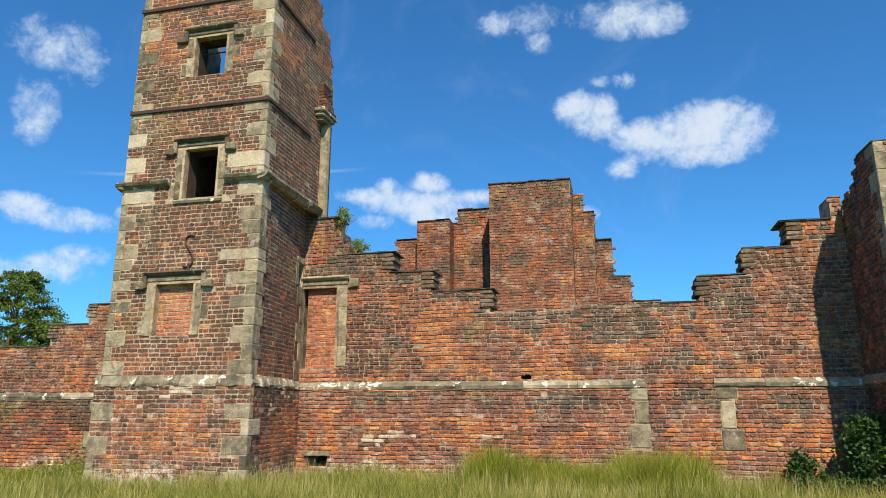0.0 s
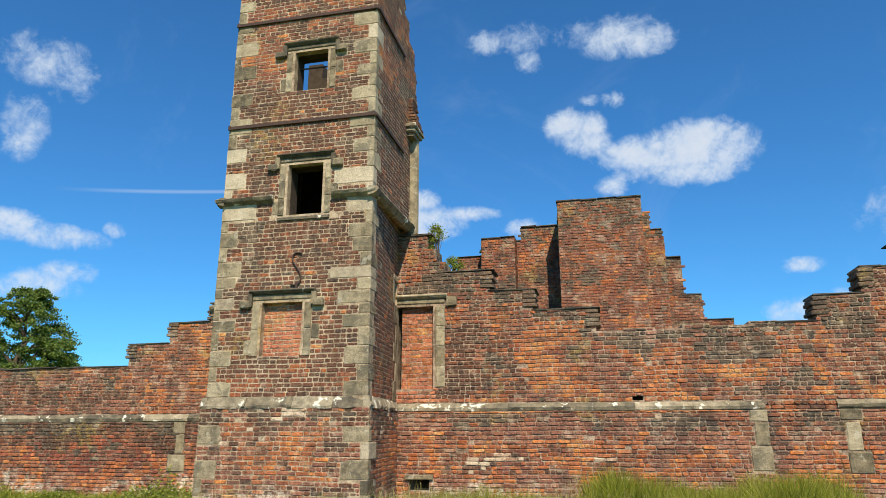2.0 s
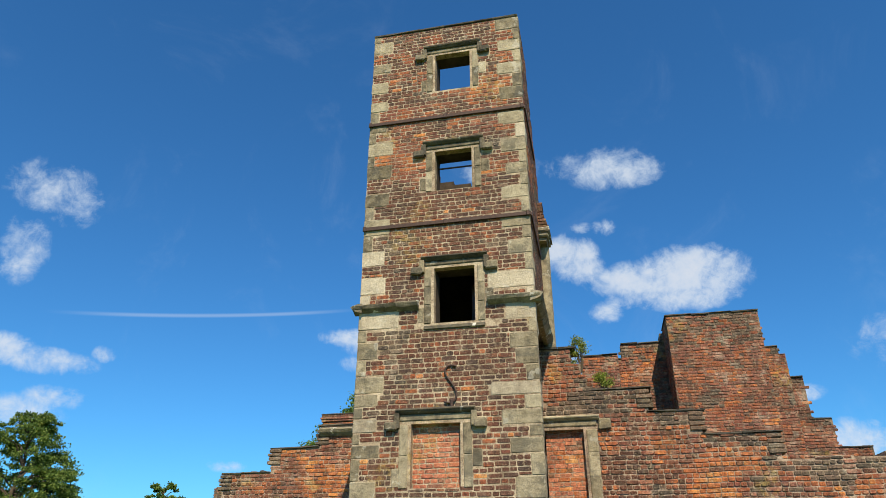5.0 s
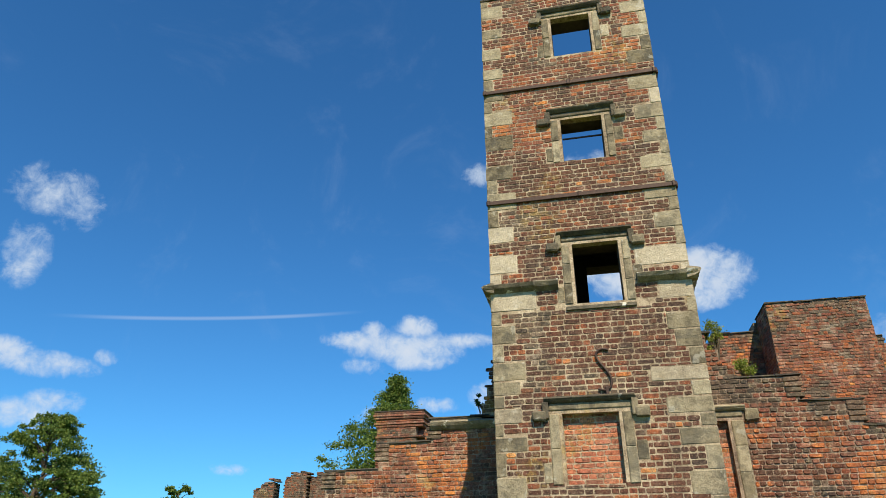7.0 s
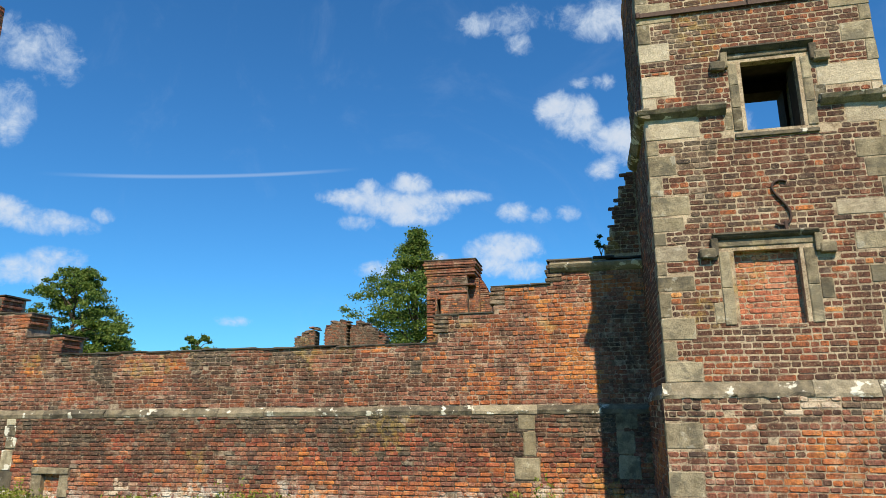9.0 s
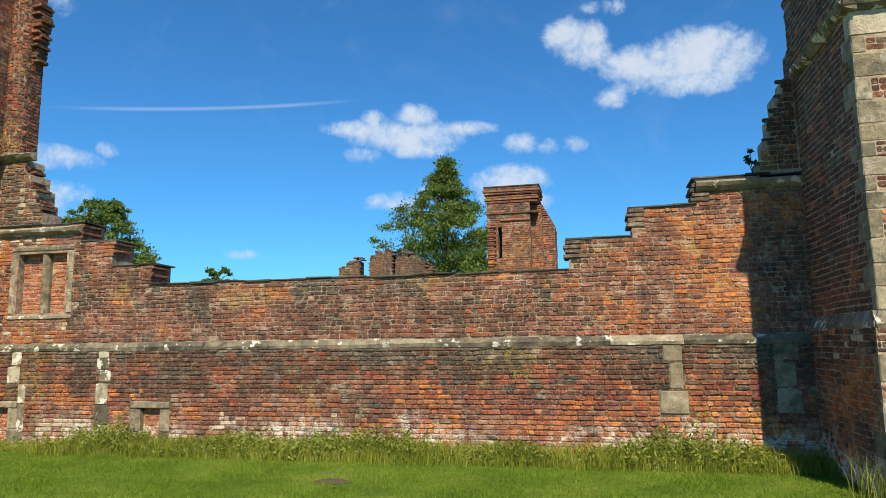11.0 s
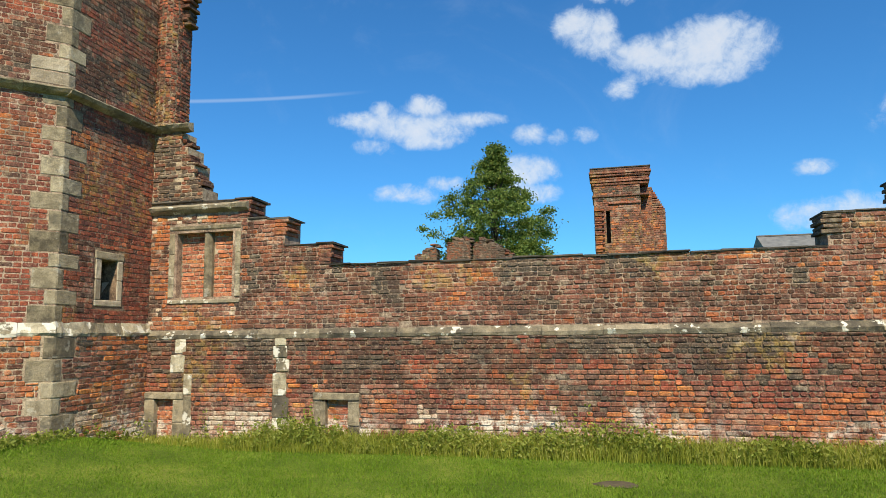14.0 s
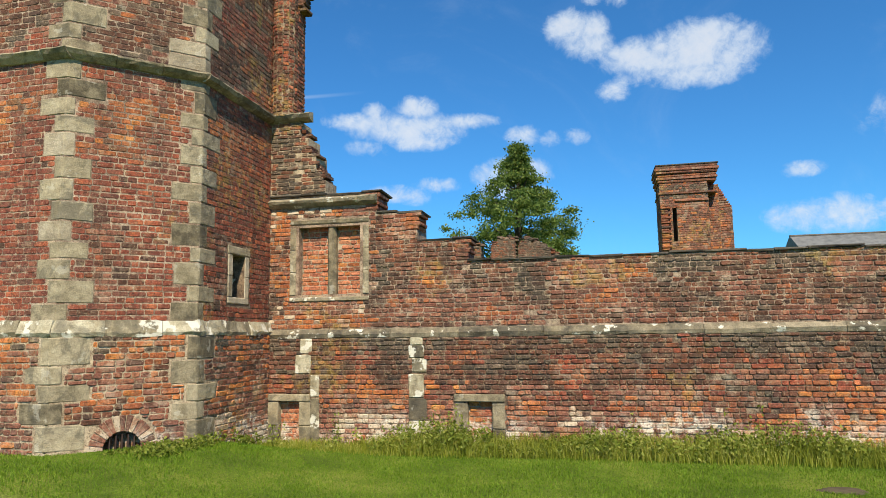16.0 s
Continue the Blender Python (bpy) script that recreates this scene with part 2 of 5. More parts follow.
MORTAR = mortar_material("lime_mortar", (0.58, 0.465, 0.335), (0.22, 0.155, 0.10), 0.3)
MORTAR_WARM = mortar_material("pinkish_mortar", (0.52, 0.385, 0.29), (0.14, 0.088, 0.064), 0.48)
MORTAR_OLD = mortar_material("worn_mortar", (0.31, 0.21, 0.14), (0.05, 0.031, 0.022), 0.6)


def stone_material(name, light, mid, dark, lichen=0.3, lo=0.60, stain=0.5):
    mat, n, bsdf = material(name, 0.9)
    p = place(n)
    r = pick(n)
    base = n.crisp(p, 5.0, 8.0, 0.7)
    col = n.ramp(n.math("ADD", n.math("MULTIPLY", base, 0.5), n.math("MULTIPLY", r, 0.55)), [(0.15, dark), (0.5, mid), (0.88, light)])
    grain = n.crisp(p, 60.0, 5.0, 0.75)
    col = n.mix(0.6, col, n.ramp(grain, [(0.0, (0.55, 0.55, 0.55)), (0.5, (1, 1, 1)), (1.0, (1.4, 1.38, 1.33))]), "MULTIPLY")
    soot = n.step(n.noise(p, 2.4, 8.0, 0.72, 0.5), 0.50, 0.60)
    col = n.mix(n.math("MULTIPLY", soot, stain), col, (0.10, 0.09, 0.072))
    spots = n.step(n.noise(p, 4.2, 7.0, 0.62), lo, lo + 0.035)
    col = n.mix(n.math("MULTIPLY", spots, lichen), col, (0.72, 0.68, 0.60))
    moss = n.step(n.noise(p, 3.3, 6.0, 0.6, 0.8), 0.55, 0.66)
    col = n.mix(n.math("MULTIPLY", moss, 0.22), col, (0.28, 0.215, 0.12))
    n.tree.links.new(col, bsdf.inputs["Base Color"])
    bump(n, bsdf, n.math("ADD", n.math("MULTIPLY", grain, 0.5), n.crisp(p, 12.0, 6.0, 0.7)), 0.7, 0.010)
    return mat


STONE = stone_material("sandstone", (0.44, 0.37, 0.26), (0.27, 0.222, 0.15), (0.09, 0.073, 0.05), 0.25, 0.6, 0.62)
STONE_PALE = stone_material("pale_sandstone", (0.56, 0.475, 0.36), (0.42, 0.35, 0.26), (0.27, 0.22, 0.16), 0.2, 0.6, 0.15)
STONE_LICHEN = stone_material("lichened_stone", (0.38, 0.32, 0.235), (0.215, 0.18, 0.128), (0.08, 0.068, 0.054), 0.9, 0.58)
STONE_LIME = stone_material("lime_washed_stone", (0.54, 0.48, 0.36), (0.30, 0.25, 0.17), (0.08, 0.068, 0.052), 0.9, 0.54)
STONE_SOOT = stone_material("sooty_stone", (0.28, 0.23, 0.155), (0.135, 0.11, 0.078), (0.05, 0.043, 0.036), 0.35, 0.6)
COPING = stone_material("dark_coping", (0.12, 0.105, 0.09), (0.07, 0.058, 0.05), (0.03, 0.026, 0.024), 0.1)


def plain_material(name, colour, rough=0.7, metal=0.0, scale=30.0):
    mat, n, bsdf = material(name, rough)
    p = place(n)
    col = n.mix(0.8, (*colour, 1), n.ramp(n.noise(p, scale, 5.0), [(0.3, (0.6, 0.6, 0.6)), (0.7, (1.3, 1.25, 1.2))]), "MULTIPLY")
    n.tree.links.new(col, bsdf.inputs["Base Color"])
    bsdf.inputs["Metallic"].default_value = metal
    bump(n, bsdf, n.noise(p, scale * 2, 3.0), 0.4, 0.005)
    return mat


IRON = plain_material("rusty_iron", (0.075, 0.048, 0.042), 0.65, 0.3)
SOIL = plain_material("bare_soil", (0.085, 0.07, 0.045), 0.95, 0.0, 12.0)
BARK = plain_material("bark", (0.09, 0.07, 0.05), 0.9, 0.0, 8.0)
SLATE = plain_material("grey_slate", (0.16, 0.165, 0.17), 0.7, 0.0, 3.0)
# rubble colour taken near-black, with the shade inside openings put into it
INNER = plain_material("shaded_inner_rubble", (0.06, 0.046, 0.036), 0.95, 0.0, 9.0)


def leaf_material(name, stops, trans=0.25):
    mat, n, bsdf = material(name, 0.6)
    p = place(n)
    r = pick(n)
    col = n.ramp(n.math("ADD", n.math("MULTIPLY", r, 0.7), n.math("MULTIPLY", n.crisp(p, 0.9, 4.0), 0.32)), stops)
    n.tree.links.new(col, bsdf.inputs["Base Color"])
    bsdf.inputs["Transmission Weight"].default_value = 0.0
    t = n.add("ShaderNodeBsdfTranslucent", {0: col})
    m = n.add("ShaderNodeMixShader", {0: trans, 1: bsdf.outputs[0], 2: t.outputs[0]})
    out = [x for x in n.tree.nodes if x.type == "OUTPUT_MATERIAL"][0]
    n.tree.links.new(m.outputs[0], out.inputs[0])
    return mat


L_TREE = leaf_material("tree_leaf", [(0.0, (0.035, 0.07, 0.014)), (0.5, (0.11, 0.175, 0.033)), (1.0, (0.30, 0.35, 0.085))], 0.45)
L_TALL = leaf_material("meadow_grass", [(0.0, (0.075, 0.12, 0.014)), (0.4, (0.20, 0.245, 0.034)), (0.7, (0.36, 0.35, 0.08)), (1.0, (0.58, 0.50, 0.21))], 0.42)
L_STRAW = leaf_material("straw_stalk", [(0.0, (0.30, 0.27, 0.08)), (0.6, (0.48, 0.42, 0.17)), (1.0, (0.66, 0.57, 0.32))], 0.35)
L_LUSH = leaf_material("lush_grass", [(0.0, (0.13, 0.17, 0.014)), (0.6, (0.29, 0.325, 0.04)), (1.0, (0.50, 0.47, 0.13))], 0.45)
L_LAWN = leaf_material("lawn_grass", [(0.0, (0.07, 0.14, 0.008)), (0.6, (0.14, 0.235, 0.014)), (1.0, (0.22, 0.30, 0.034))], 0.25)
L_WEED = leaf_material("weed_leaf", [(0.0, (0.085, 0.125, 0.015)), (0.5, (0.21, 0.265, 0.035)), (1.0, (0.44, 0.44, 0.12))], 0.45)
L_SHRUB = leaf_material("shrub_leaf", [(0.0, (0.015, 0.04, 0.010)), (0.6, (0.045, 0.095, 0.02)), (1.0, (0.10, 0.16, 0.04))], 0.2)


def ground_material():
    mat, n, bsdf = material("turf", 0.95)
    p = place(n)
    col = n.ramp(n.crisp(p, 0.9, 7.0, 0.65), [(0.1, (0.10, 0.155, 0.014)), (0.55, (0.15, 0.215, 0.022)), (0.9, (0.22, 0.26, 0.045))])
    col = n.mix(0.8, col, n.ramp(n.crisp(p, 30.0, 6.0, 0.75), [(0.05, (0.4, 0.45, 0.4)), (0.95, (1.35, 1.3, 1.2))]), "MULTIPLY")
    n.tree.links.new(col, bsdf.inputs["Base Color"])
    bump(n, bsdf, n.noise(p, 40.0, 6.0, 0.8), 1.0, 0.03)
    return mat


TURF = ground_material()


# ---- building helpers ----
def part(name, bm, mat, parent=None, label=""):
    me = bpy.data.meshes.new(name)
    bm.to_mesh(me)
    bm.free()
    for m in (mat if isinstance(mat, list) else [mat]):
        me.materials.append(m)
    ob = new(name, me)
    if parent is not None:
        ob.parent = parent
    if label:
        ob["label"] = label
    return ob


def raw(name, verts, faces, mats, parent=None, index=None, kind=""):
    me = bpy.data.meshes.new(name)
    me.from_pydata(np.asarray(verts).tolist(), [], faces if isinstance(faces, list) else faces.tolist())
    for m in mats:
        me.materials.append(m)
    if index is not None:
        me.polygons.foreach_set("material_index", np.asarray(index, dtype=np.int32))
    ob = new(name, me)
    if parent is not None:
        ob.parent = parent
    if kind:
        ob["kind"] = kind
    return ob


class Panel:
    """A wall face: origin at its low end, u along it, n outwards; u x up = n."""

    def __init__(self, x, y, ux, uy):
        self.o = Vector((x, y, 0))
        self.u = Vector((ux, uy, 0)).normalized()
        self.n = self.u.cross(Vector((0, 0, 1)))

    def at(self, s, d, z):
        return self.o + self.u * s + self.n * d + Vector((0, 0, z))

    def moved(self, d):
        p = Panel(0, 0, self.u.x, self.u.y)
        p.o = self.o + self.n * d
        return p


def extrude_poly(pts_a, pts_b):
    """A prism between two matching rings of points."""
    bm = bmesh.new()
    a = [bm.verts.new(p) for p in pts_a]
    b = [bm.verts.new(p) for p in pts_b]
    k = len(a)
    bm.faces.new(a)
    bm.faces.new(b[::-1])
    for i in range(k):
        bm.faces.new((a[i], b[i], b[(i + 1) % k], a[(i + 1) % k]))
    bmesh.ops.recalc_face_normals(bm, faces=bm.faces)
    return bm


def weathered(bm, size=0.012, amount=0.004):
    bmesh.ops.bevel(bm, geom=bm.edges[:], offset=size, segments=1, affect="EDGES", clamp_overlap=True)
    for v in bm.verts:
        v.co += Vector((random.uniform(-1, 1), random.uniform(-1, 1), random.uniform(-1, 1))) * amount
    return bm


def block(pn, s0, s1, z0, z1, proud, depth):
    a = [pn.at(s, d, z0) for s, d in ((s0, proud), (s1, proud), (s1, -depth), (s0, -depth))]
    b = [p + Vector((0, 0, z1 - z0)) for p in a]
    return extrude_poly(a, b)


def run(pn, s0, s1, z, profile):
    """A moulding along a wall face; profile: (out, up) points."""
    return extrude_poly([pn.at(s0, d, z + h) for d, h in profile], [pn.at(s1, d, z + h) for d, h in profile])


def upright(pn, plan, z0, z1):
    """A moulding standing on a wall face; plan: (along, out) points."""
    return extrude_poly([pn.at(s, d, z0) for s, d in plan], [pn.at(s, d, z1) for s, d in plan])


def top_at(steps, s):
    for a, b, z in steps:
        if a <= s <= b:
            return z
    return -1


def core(name, pn, steps, openings, thick, zbase, mat, parent=None):
    """The solid of a wall: a stepped slab with openings through it."""
    ss = sorted({v for a, b, _ in steps for v in (a, b)} | {v for o in openings for v in o[:2]})
    zs = sorted({zbase} | {z for _, _, z in steps} | {v for o in openings for v in o[2:4]})
    full = {}
    for i in range(len(ss) - 1):
        for j in range(len(zs) - 1):
            s, z = (ss[i] + ss[i + 1]) / 2, (zs[j] + zs[j + 1]) / 2
            full[i, j] = z < top_at(steps, s) and not any(o[0] < s < o[1] and o[2] < z < o[3] for o in openings)
    bm = bmesh.new()

    def quad(*pts):
        bm.faces.new([bm.verts.new(p) for p in pts])

    for (i, j), f in full.items():
        if not f:
            continue
        a, b, c, d = ss[i], ss[i + 1], zs[j], zs[j + 1]
        quad(pn.at(a, 0, c), pn.at(b, 0, c), pn.at(b, 0, d), pn.at(a, 0, d))
        quad(pn.at(b, -thick, c), pn.at(a, -thick, c), pn.at(a, -thick, d), pn.at(b, -thick, d))
        if not full.get((i - 1, j)):
            quad(pn.at(a, -thick, c), pn.at(a, 0, c), pn.at(a, 0, d), pn.at(a, -thick, d))
        if not full.get((i + 1, j)):
            quad(pn.at(b, 0, c), pn.at(b, -thick, c), pn.at(b, -thick, d), pn.at(b, 0, d))
        if not full.get((i, j + 1)):
            quad(pn.at(a, 0, d), pn.at(b, 0, d), pn.at(b, -thick, d), pn.at(a, -thick, d))
        if not full.get((i, j - 1)):
            quad(pn.at(a, -thick, c), pn.at(b, -thick, c), pn.at(b, 0, c), pn.at(a, 0, c))
    bmesh.ops.remove_doubles(bm, verts=bm.verts, dist=0.0005)
    return part(name, bm, mat, parent)


UNIT_BRICKS = {}


def unit_brick(kind, k):
    """A shared brick of unit size with worn, rounded edges."""
    if (kind, k) not in UNIT_BRICKS:
        rnd = random.Random(100 * kind + k)
        cx, cz = 0.06, 0.2
        ring = [(-0.5 + cx, -0.5), (0.5 - cx, -0.5), (0.5, -0.5 + cz), (0.5, 0.5 - cz), (0.5 - cx, 0.5), (-0.5 + cx, 0.5), (-0.5, 0.5 - cz), (-0.5, -0.5 + cz)]
        v = [(x, 0.5, z) for x, z in ring]
        v += [(x, -0.28 + rnd.uniform(-0.03, 0.03), z) for x, z in ring]
        v += [(x * 0.91 + rnd.uniform(-0.02, 0.02), -0.5 + rnd.uniform(-0.06, 0.06), z * 0.74 + rnd.uniform(-0.05, 0.05)) for x, z in ring]
        me = bpy.data.meshes.new("brick")
        me.from_pydata(v, [], [tuple(range(16, 24))] + [(i + b, (i + 1) % 8 + b, 8 + (i + 1) % 8 + b, 8 + i + b) for b in (0, 8) for i in range(8)])
        me.materials.append(BRICKS[kind])
        UNIT_BRICKS[kind, k] = me
    return UNIT_BRICKS[kind, k]


LATER = []


def patchy(s, z, rnd, seed=0):
    """A number from 0 to 1 that runs in patches over a wall, with some scatter from brick to brick."""
    v = 0.5 + 0.8 * noise.noise(Vector((s * 0.85, z * 1.5, seed))) + 0.3 * noise.noise(Vector((s * 2.6, z * 4.0, seed + 7))) + 0.22 * (rnd.random() - 0.5)
    return min(0.999, max(0.0, v))


def lay(parent, pn, steps, z0, blocked, batch, course=0.078, unit=0.228, joint=0.011, out=0.010, seed=1, single=None, gaps=0.0, worn=0.006, heads=(0.2, 0.8)):
    """Lay bricks on a wall face up to its steps, leaving blocked rectangles free. single: a rectangle whose bricks are parts of their own."""
    rnd = random.Random(seed)
    lo, hi, top = min(a for a, _, _ in steps), max(b for _, b, _ in steps), max(z for _, _, z in steps)
    verts, faces, index, alone = [], [], [], []
    z, row = z0, 0
    while z < top - 0.02:
        ch = course * rnd.uniform(0.94, 1.06)
        s = lo + rnd.uniform(-unit, 0)
        while s < hi:
            half = rnd.random() < heads[row % 2]
            ln = unit * (0.5 if half else 1.0) * rnd.uniform(0.88, 1.12)
            a, b = max(s, lo), min(s + ln, hi)
            s += ln
            m, zm = (a + b) / 2, z + ch / 2
            if b - a < 0.045 or zm > top_at(steps, m) or rnd.random() < gaps:
                continue
            za, zb, bad = z, z + ch, False
            for o in blocked:
                if o[0] < b and o[1] > a and o[2] < zb and o[3] > za:
                    if o[0] <= a and o[1] >= b or o[0] > a and o[1] < b:
                        if o[2] <= zm <= o[3]:
                            bad = True
                        elif o[3] < zm:
                            za = max(za, o[3])
                        else:
                            zb = min(zb, o[2])
                    elif o[2] <= zm <= o[3]:
                        if o[0] > a:
                            b = min(b, o[0])
                        else:
                            a = max(a, o[1])
            zb = min(zb, top_at(steps, m))
            if bad or b - a < 0.04 or zb - za < 0.03:
                continue
            kind = batch(m, zm, rnd)
            pr = max(0.003, out + rnd.uniform(-0.6, 0.8) * min(0.010, out))
            wob = rnd.uniform(-0.005, 0.005) + 0.018 * noise.noise(Vector((m * 0.8, z * 0.6, seed))) + 0.5 * max(0.0, out - 0.006) * noise.noise(Vector((m * 2.7, z * 1.5, seed + 3)))
            a2, b2, c2, d2 = a + joint * 0.36, b - joint * 0.36, za + joint / 2 + wob, zb - joint / 2 + wob
            if single and single[0] < m < single[1] and single[2] < zm < single[3] and len(alone) < 300:
                alone.append((kind, (a2 + b2) / 2, (c2 + d2) / 2, b2 - a2, d2 - c2, pr))
                continue
            e, k, lean = worn, len(verts), min(1.0, out / 0.010) * 2
            loose = 0.003 + 0.25 * max(0.0, out - 0.006)
            w2, h2 = (b2 - a2), (d2 - c2)
            cx, cz = min(0.3 * w2, rnd.uniform(0.006, 0.026)), h2 * rnd.uniform(0.12, 0.30)
            ring = ((a2 + cx, c2), (b2 - cx, c2), (b2, c2 + cz), (b2, d2 - cz), (b2 - cx, d2), (a2 + cx, d2), (a2, d2 - cz), (a2, c2 + cz))
            ms, mz, tilt, turn_ = (a2 + b2) / 2, (c2 + d2) / 2, rnd.uniform(-0.006, 0.006), rnd.uniform(-0.005, 0.005)
            for ss, zz in ring:
                verts.append(pn.at(ss, -0.02, zz))
            for ss, zz in ring:
                verts.append(pn.at(ss + rnd.uniform(-loose, loose), pr * 0.4, zz + rnd.uniform(-loose, loose)))
            for ss, zz in ring:
                es = ss + (ms - ss) / w2 * 2 * e * 1.4 + rnd.uniform(-loose, loose)
                ez = zz + (mz - zz) / h2 * 2 * e * 1.3 + rnd.uniform(-loose, loose)
                verts.append(pn.at(es, pr + lean * (tilt * (ss - ms) / w2 + turn_ * (zz - mz) / h2), ez))
            faces.append(tuple(range(k + 16, k + 24)))
            for b0 in (k, k + 8):
                for i in range(8):
                    j = (i + 1) % 8
                    faces.append((b0 + i, b0 + j, b0 + 8 + j, b0 + 8 + i))
            index += [kind] * 17
        z += ch
        row += 1
    if faces:
        raw("brickwork", verts, faces, BRICKS, parent, index, "stuff")
    turn = math.atan2(pn.u.y, pn.u.x)
    LATER.append((parent, pn, turn, alone))


def single_bricks():
    for parent, pn, turn, alone in LATER:
        for i, (kind, s, z, w, h, pr) in enumerate(alone):
            ob = new("brick", unit_brick(kind, i % 5))
            ob.parent = parent
            m = Matrix.Translation(pn.at(s, (pr - 0.03) / 2, z)) @ Matrix.Rotation(turn, 4, "Z") @ Matrix.Diagonal((w, pr + 0.03, h, 1))
            ob.matrix_local = m


def thing(name, label, category, kind="", group=""):
    return tagged(new(name), label, category, group, kind)


def quoin(parent, c, da, na, a, db, nb, b, z0, z1, mat, proud=0.008):
    """A corner stone that wraps round a corner c of two faces (da, db lead away along them, na, nb outwards)."""
    c, da, na, db, nb = (Vector((v[0], v[1], 0)) for v in (c, da, na, db, nb))
    k = proud / max(0.3, 1 + na.dot(nb))
    outer = c + (na + nb) * k
    inner = c - (na + nb) * (0.12 / (1 + na.dot(nb)))
    ring = [c + da * a + na * proud, outer, c + db * b + nb * proud, c + db * b - nb * 0.12, inner, c + da * a - na * 0.12]
    bm = extrude_poly([p + Vector((0, 0, z0)) for p in ring], [p + Vector((0, 0, z1)) for p in ring])
    return part("quoin", weathered(bm, 0.014, 0.005), mat, parent)


HOOD = [(-0.05, 0.0), (0.03, 0.0), (0.075, 0.035), (0.095, 0.06), (0.085, 0.08), (0.01, 0.105), (-0.05, 0.105)]
STRING = [(-0.06, 0.0), (0.02, 0.0), (0.075, 0.03), (0.085, 0.09), (0.02, 0.17), (-0.06, 0.19)]
LEDGE = [(-0.06, -0.03), (0.03, -0.02), (0.11, 0.035), (0.14, 0.085), (0.13, 0.105), (0.0, 0.15), (-0.06, 0.15)]


def window(parent, pn, s0, s1, z0, z1, jw=0.17, hood=True, sill=True, stop=0.22, deep=0.30, mat=STONE, shade_lining=False):
    """A moulded stone surround round an opening, with drip mould and label stops. Returns the rectangles it takes up."""
    ch = 0.06
    n_st = 2 if z1 - z0 < 1.0 else 3
    head = [(0.018, jw * 0.8), (0.018, ch), (-0.05, 0.02), (-0.09, 0.02), (-0.12, 0.0), (-deep, 0.0), (-deep, jw * 0.8)]
    win = part("window", weathered(run(pn, s0 - jw, s1 + jw, z1, head), 0.008, 0.003), mat, parent, "moulded sandstone window surround")
    for side in (-1, 1):
        e = s0 if side < 0 else s1
        plan = [(e + side * jw, 0.018), (e + side * ch, 0.018), (e + side * 0.02, -0.05), (e + side * 0.02, -0.09), (e, -0.12), (e, -deep), (e + side * jw, -deep)]
        for i in range(n_st):
            za, zb = z0 + (z1 - z0) * i / n_st, z0 + (z1 - z0) * (i + 1) / n_st
            part("jamb", weathered(upright(pn, plan, za + 0.002, zb - 0.004), 0.008, 0.003), mat, win)
    used = [(s0 - jw, s1 + jw, z0 - 0.001, z1 + jw * 0.8)]
    if hood:
        for side, za, zb, w in ((-1, z0 + 0.02, z0 + 0.30, 0.12), (1, z0 + 0.30, z0 + 0.58, 0.16), (1, z1 - 0.16, z1 + 0.08, 0.24)):
            a, b = sorted((s0 - jw, s0 - jw - w) if side < 0 else (s1 + jw, s1 + jw + w))
            part("bonding_stone", weathered(block(pn, a + 0.002, b - 0.002, za, zb, 0.008, 0.12), 0.014, 0.005), mat, win)
            used.append((a, b, za, zb))
    if shade_lining:
        # added near-black slabs: shade on soffit and sides is put into their colour
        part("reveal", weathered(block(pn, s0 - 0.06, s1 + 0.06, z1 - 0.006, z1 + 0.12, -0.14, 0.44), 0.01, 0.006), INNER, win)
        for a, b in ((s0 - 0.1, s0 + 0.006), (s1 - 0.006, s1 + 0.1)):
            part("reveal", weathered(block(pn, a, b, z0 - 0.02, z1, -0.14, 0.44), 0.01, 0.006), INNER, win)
    if sill:
        prof = [(-deep, 0.0), (-0.1, 0.0), (0.03, -0.05), (0.035, -0.11), (-deep, -0.11)]
        part("sill", weathered(run(pn, s0 - jw, s1 + jw, z0, prof), 0.008, 0.003), STONE_LICHEN, win)
        used.append((s0 - jw, s1 + jw, z0 - 0.11, z0))
    if hood:
        zh = z1 + jw * 0.8
        part("hood_mould", weathered(run(pn, s0 - jw - 0.06, s1 + jw + 0.06, zh, HOOD), 0.006, 0.005), STONE_SOOT, win)
        for side, e in ((-1, s0 - jw), (1, s1 + jw)):
            a, b = sorted((e, e + side * 0.09))
            part("hood_drop", weathered(block(pn, a, b, zh - stop, zh + 0.02, 0.07, 0.05), 0.01, 0.004), STONE_SOOT, win)
            a, b = sorted((e + side * 0.04, e + side * 0.24))
            part("label_stop", weathered(block(pn, a, b, zh - stop - 0.03, zh - stop + 0.11, 0.09, 0.05), 0.02, 0.006), STONE_SOOT, win)
    return used


def coping(parent, pn, s0, s1, z, thick=0.032, over=0.035, depth=0.66, seed=0):
    rnd = random.Random(seed + int(s0 * 100))
    s = s0
    while s < s1 - 0.02:
        e = min(s1, s + rnd.uniform(0.35, 0.8))
        if s1 - e < 0.15:
            e = s1
        dz = rnd.uniform(-0.014, 0.010)
        bm = block(pn, s, e - 0.004, z + dz, z + thick + dz, over + rnd.uniform(-0.015, 0.02), depth)
        part("coping_slab", weathered(bm, 0.008, 0.009), COPING, parent)
        s = e


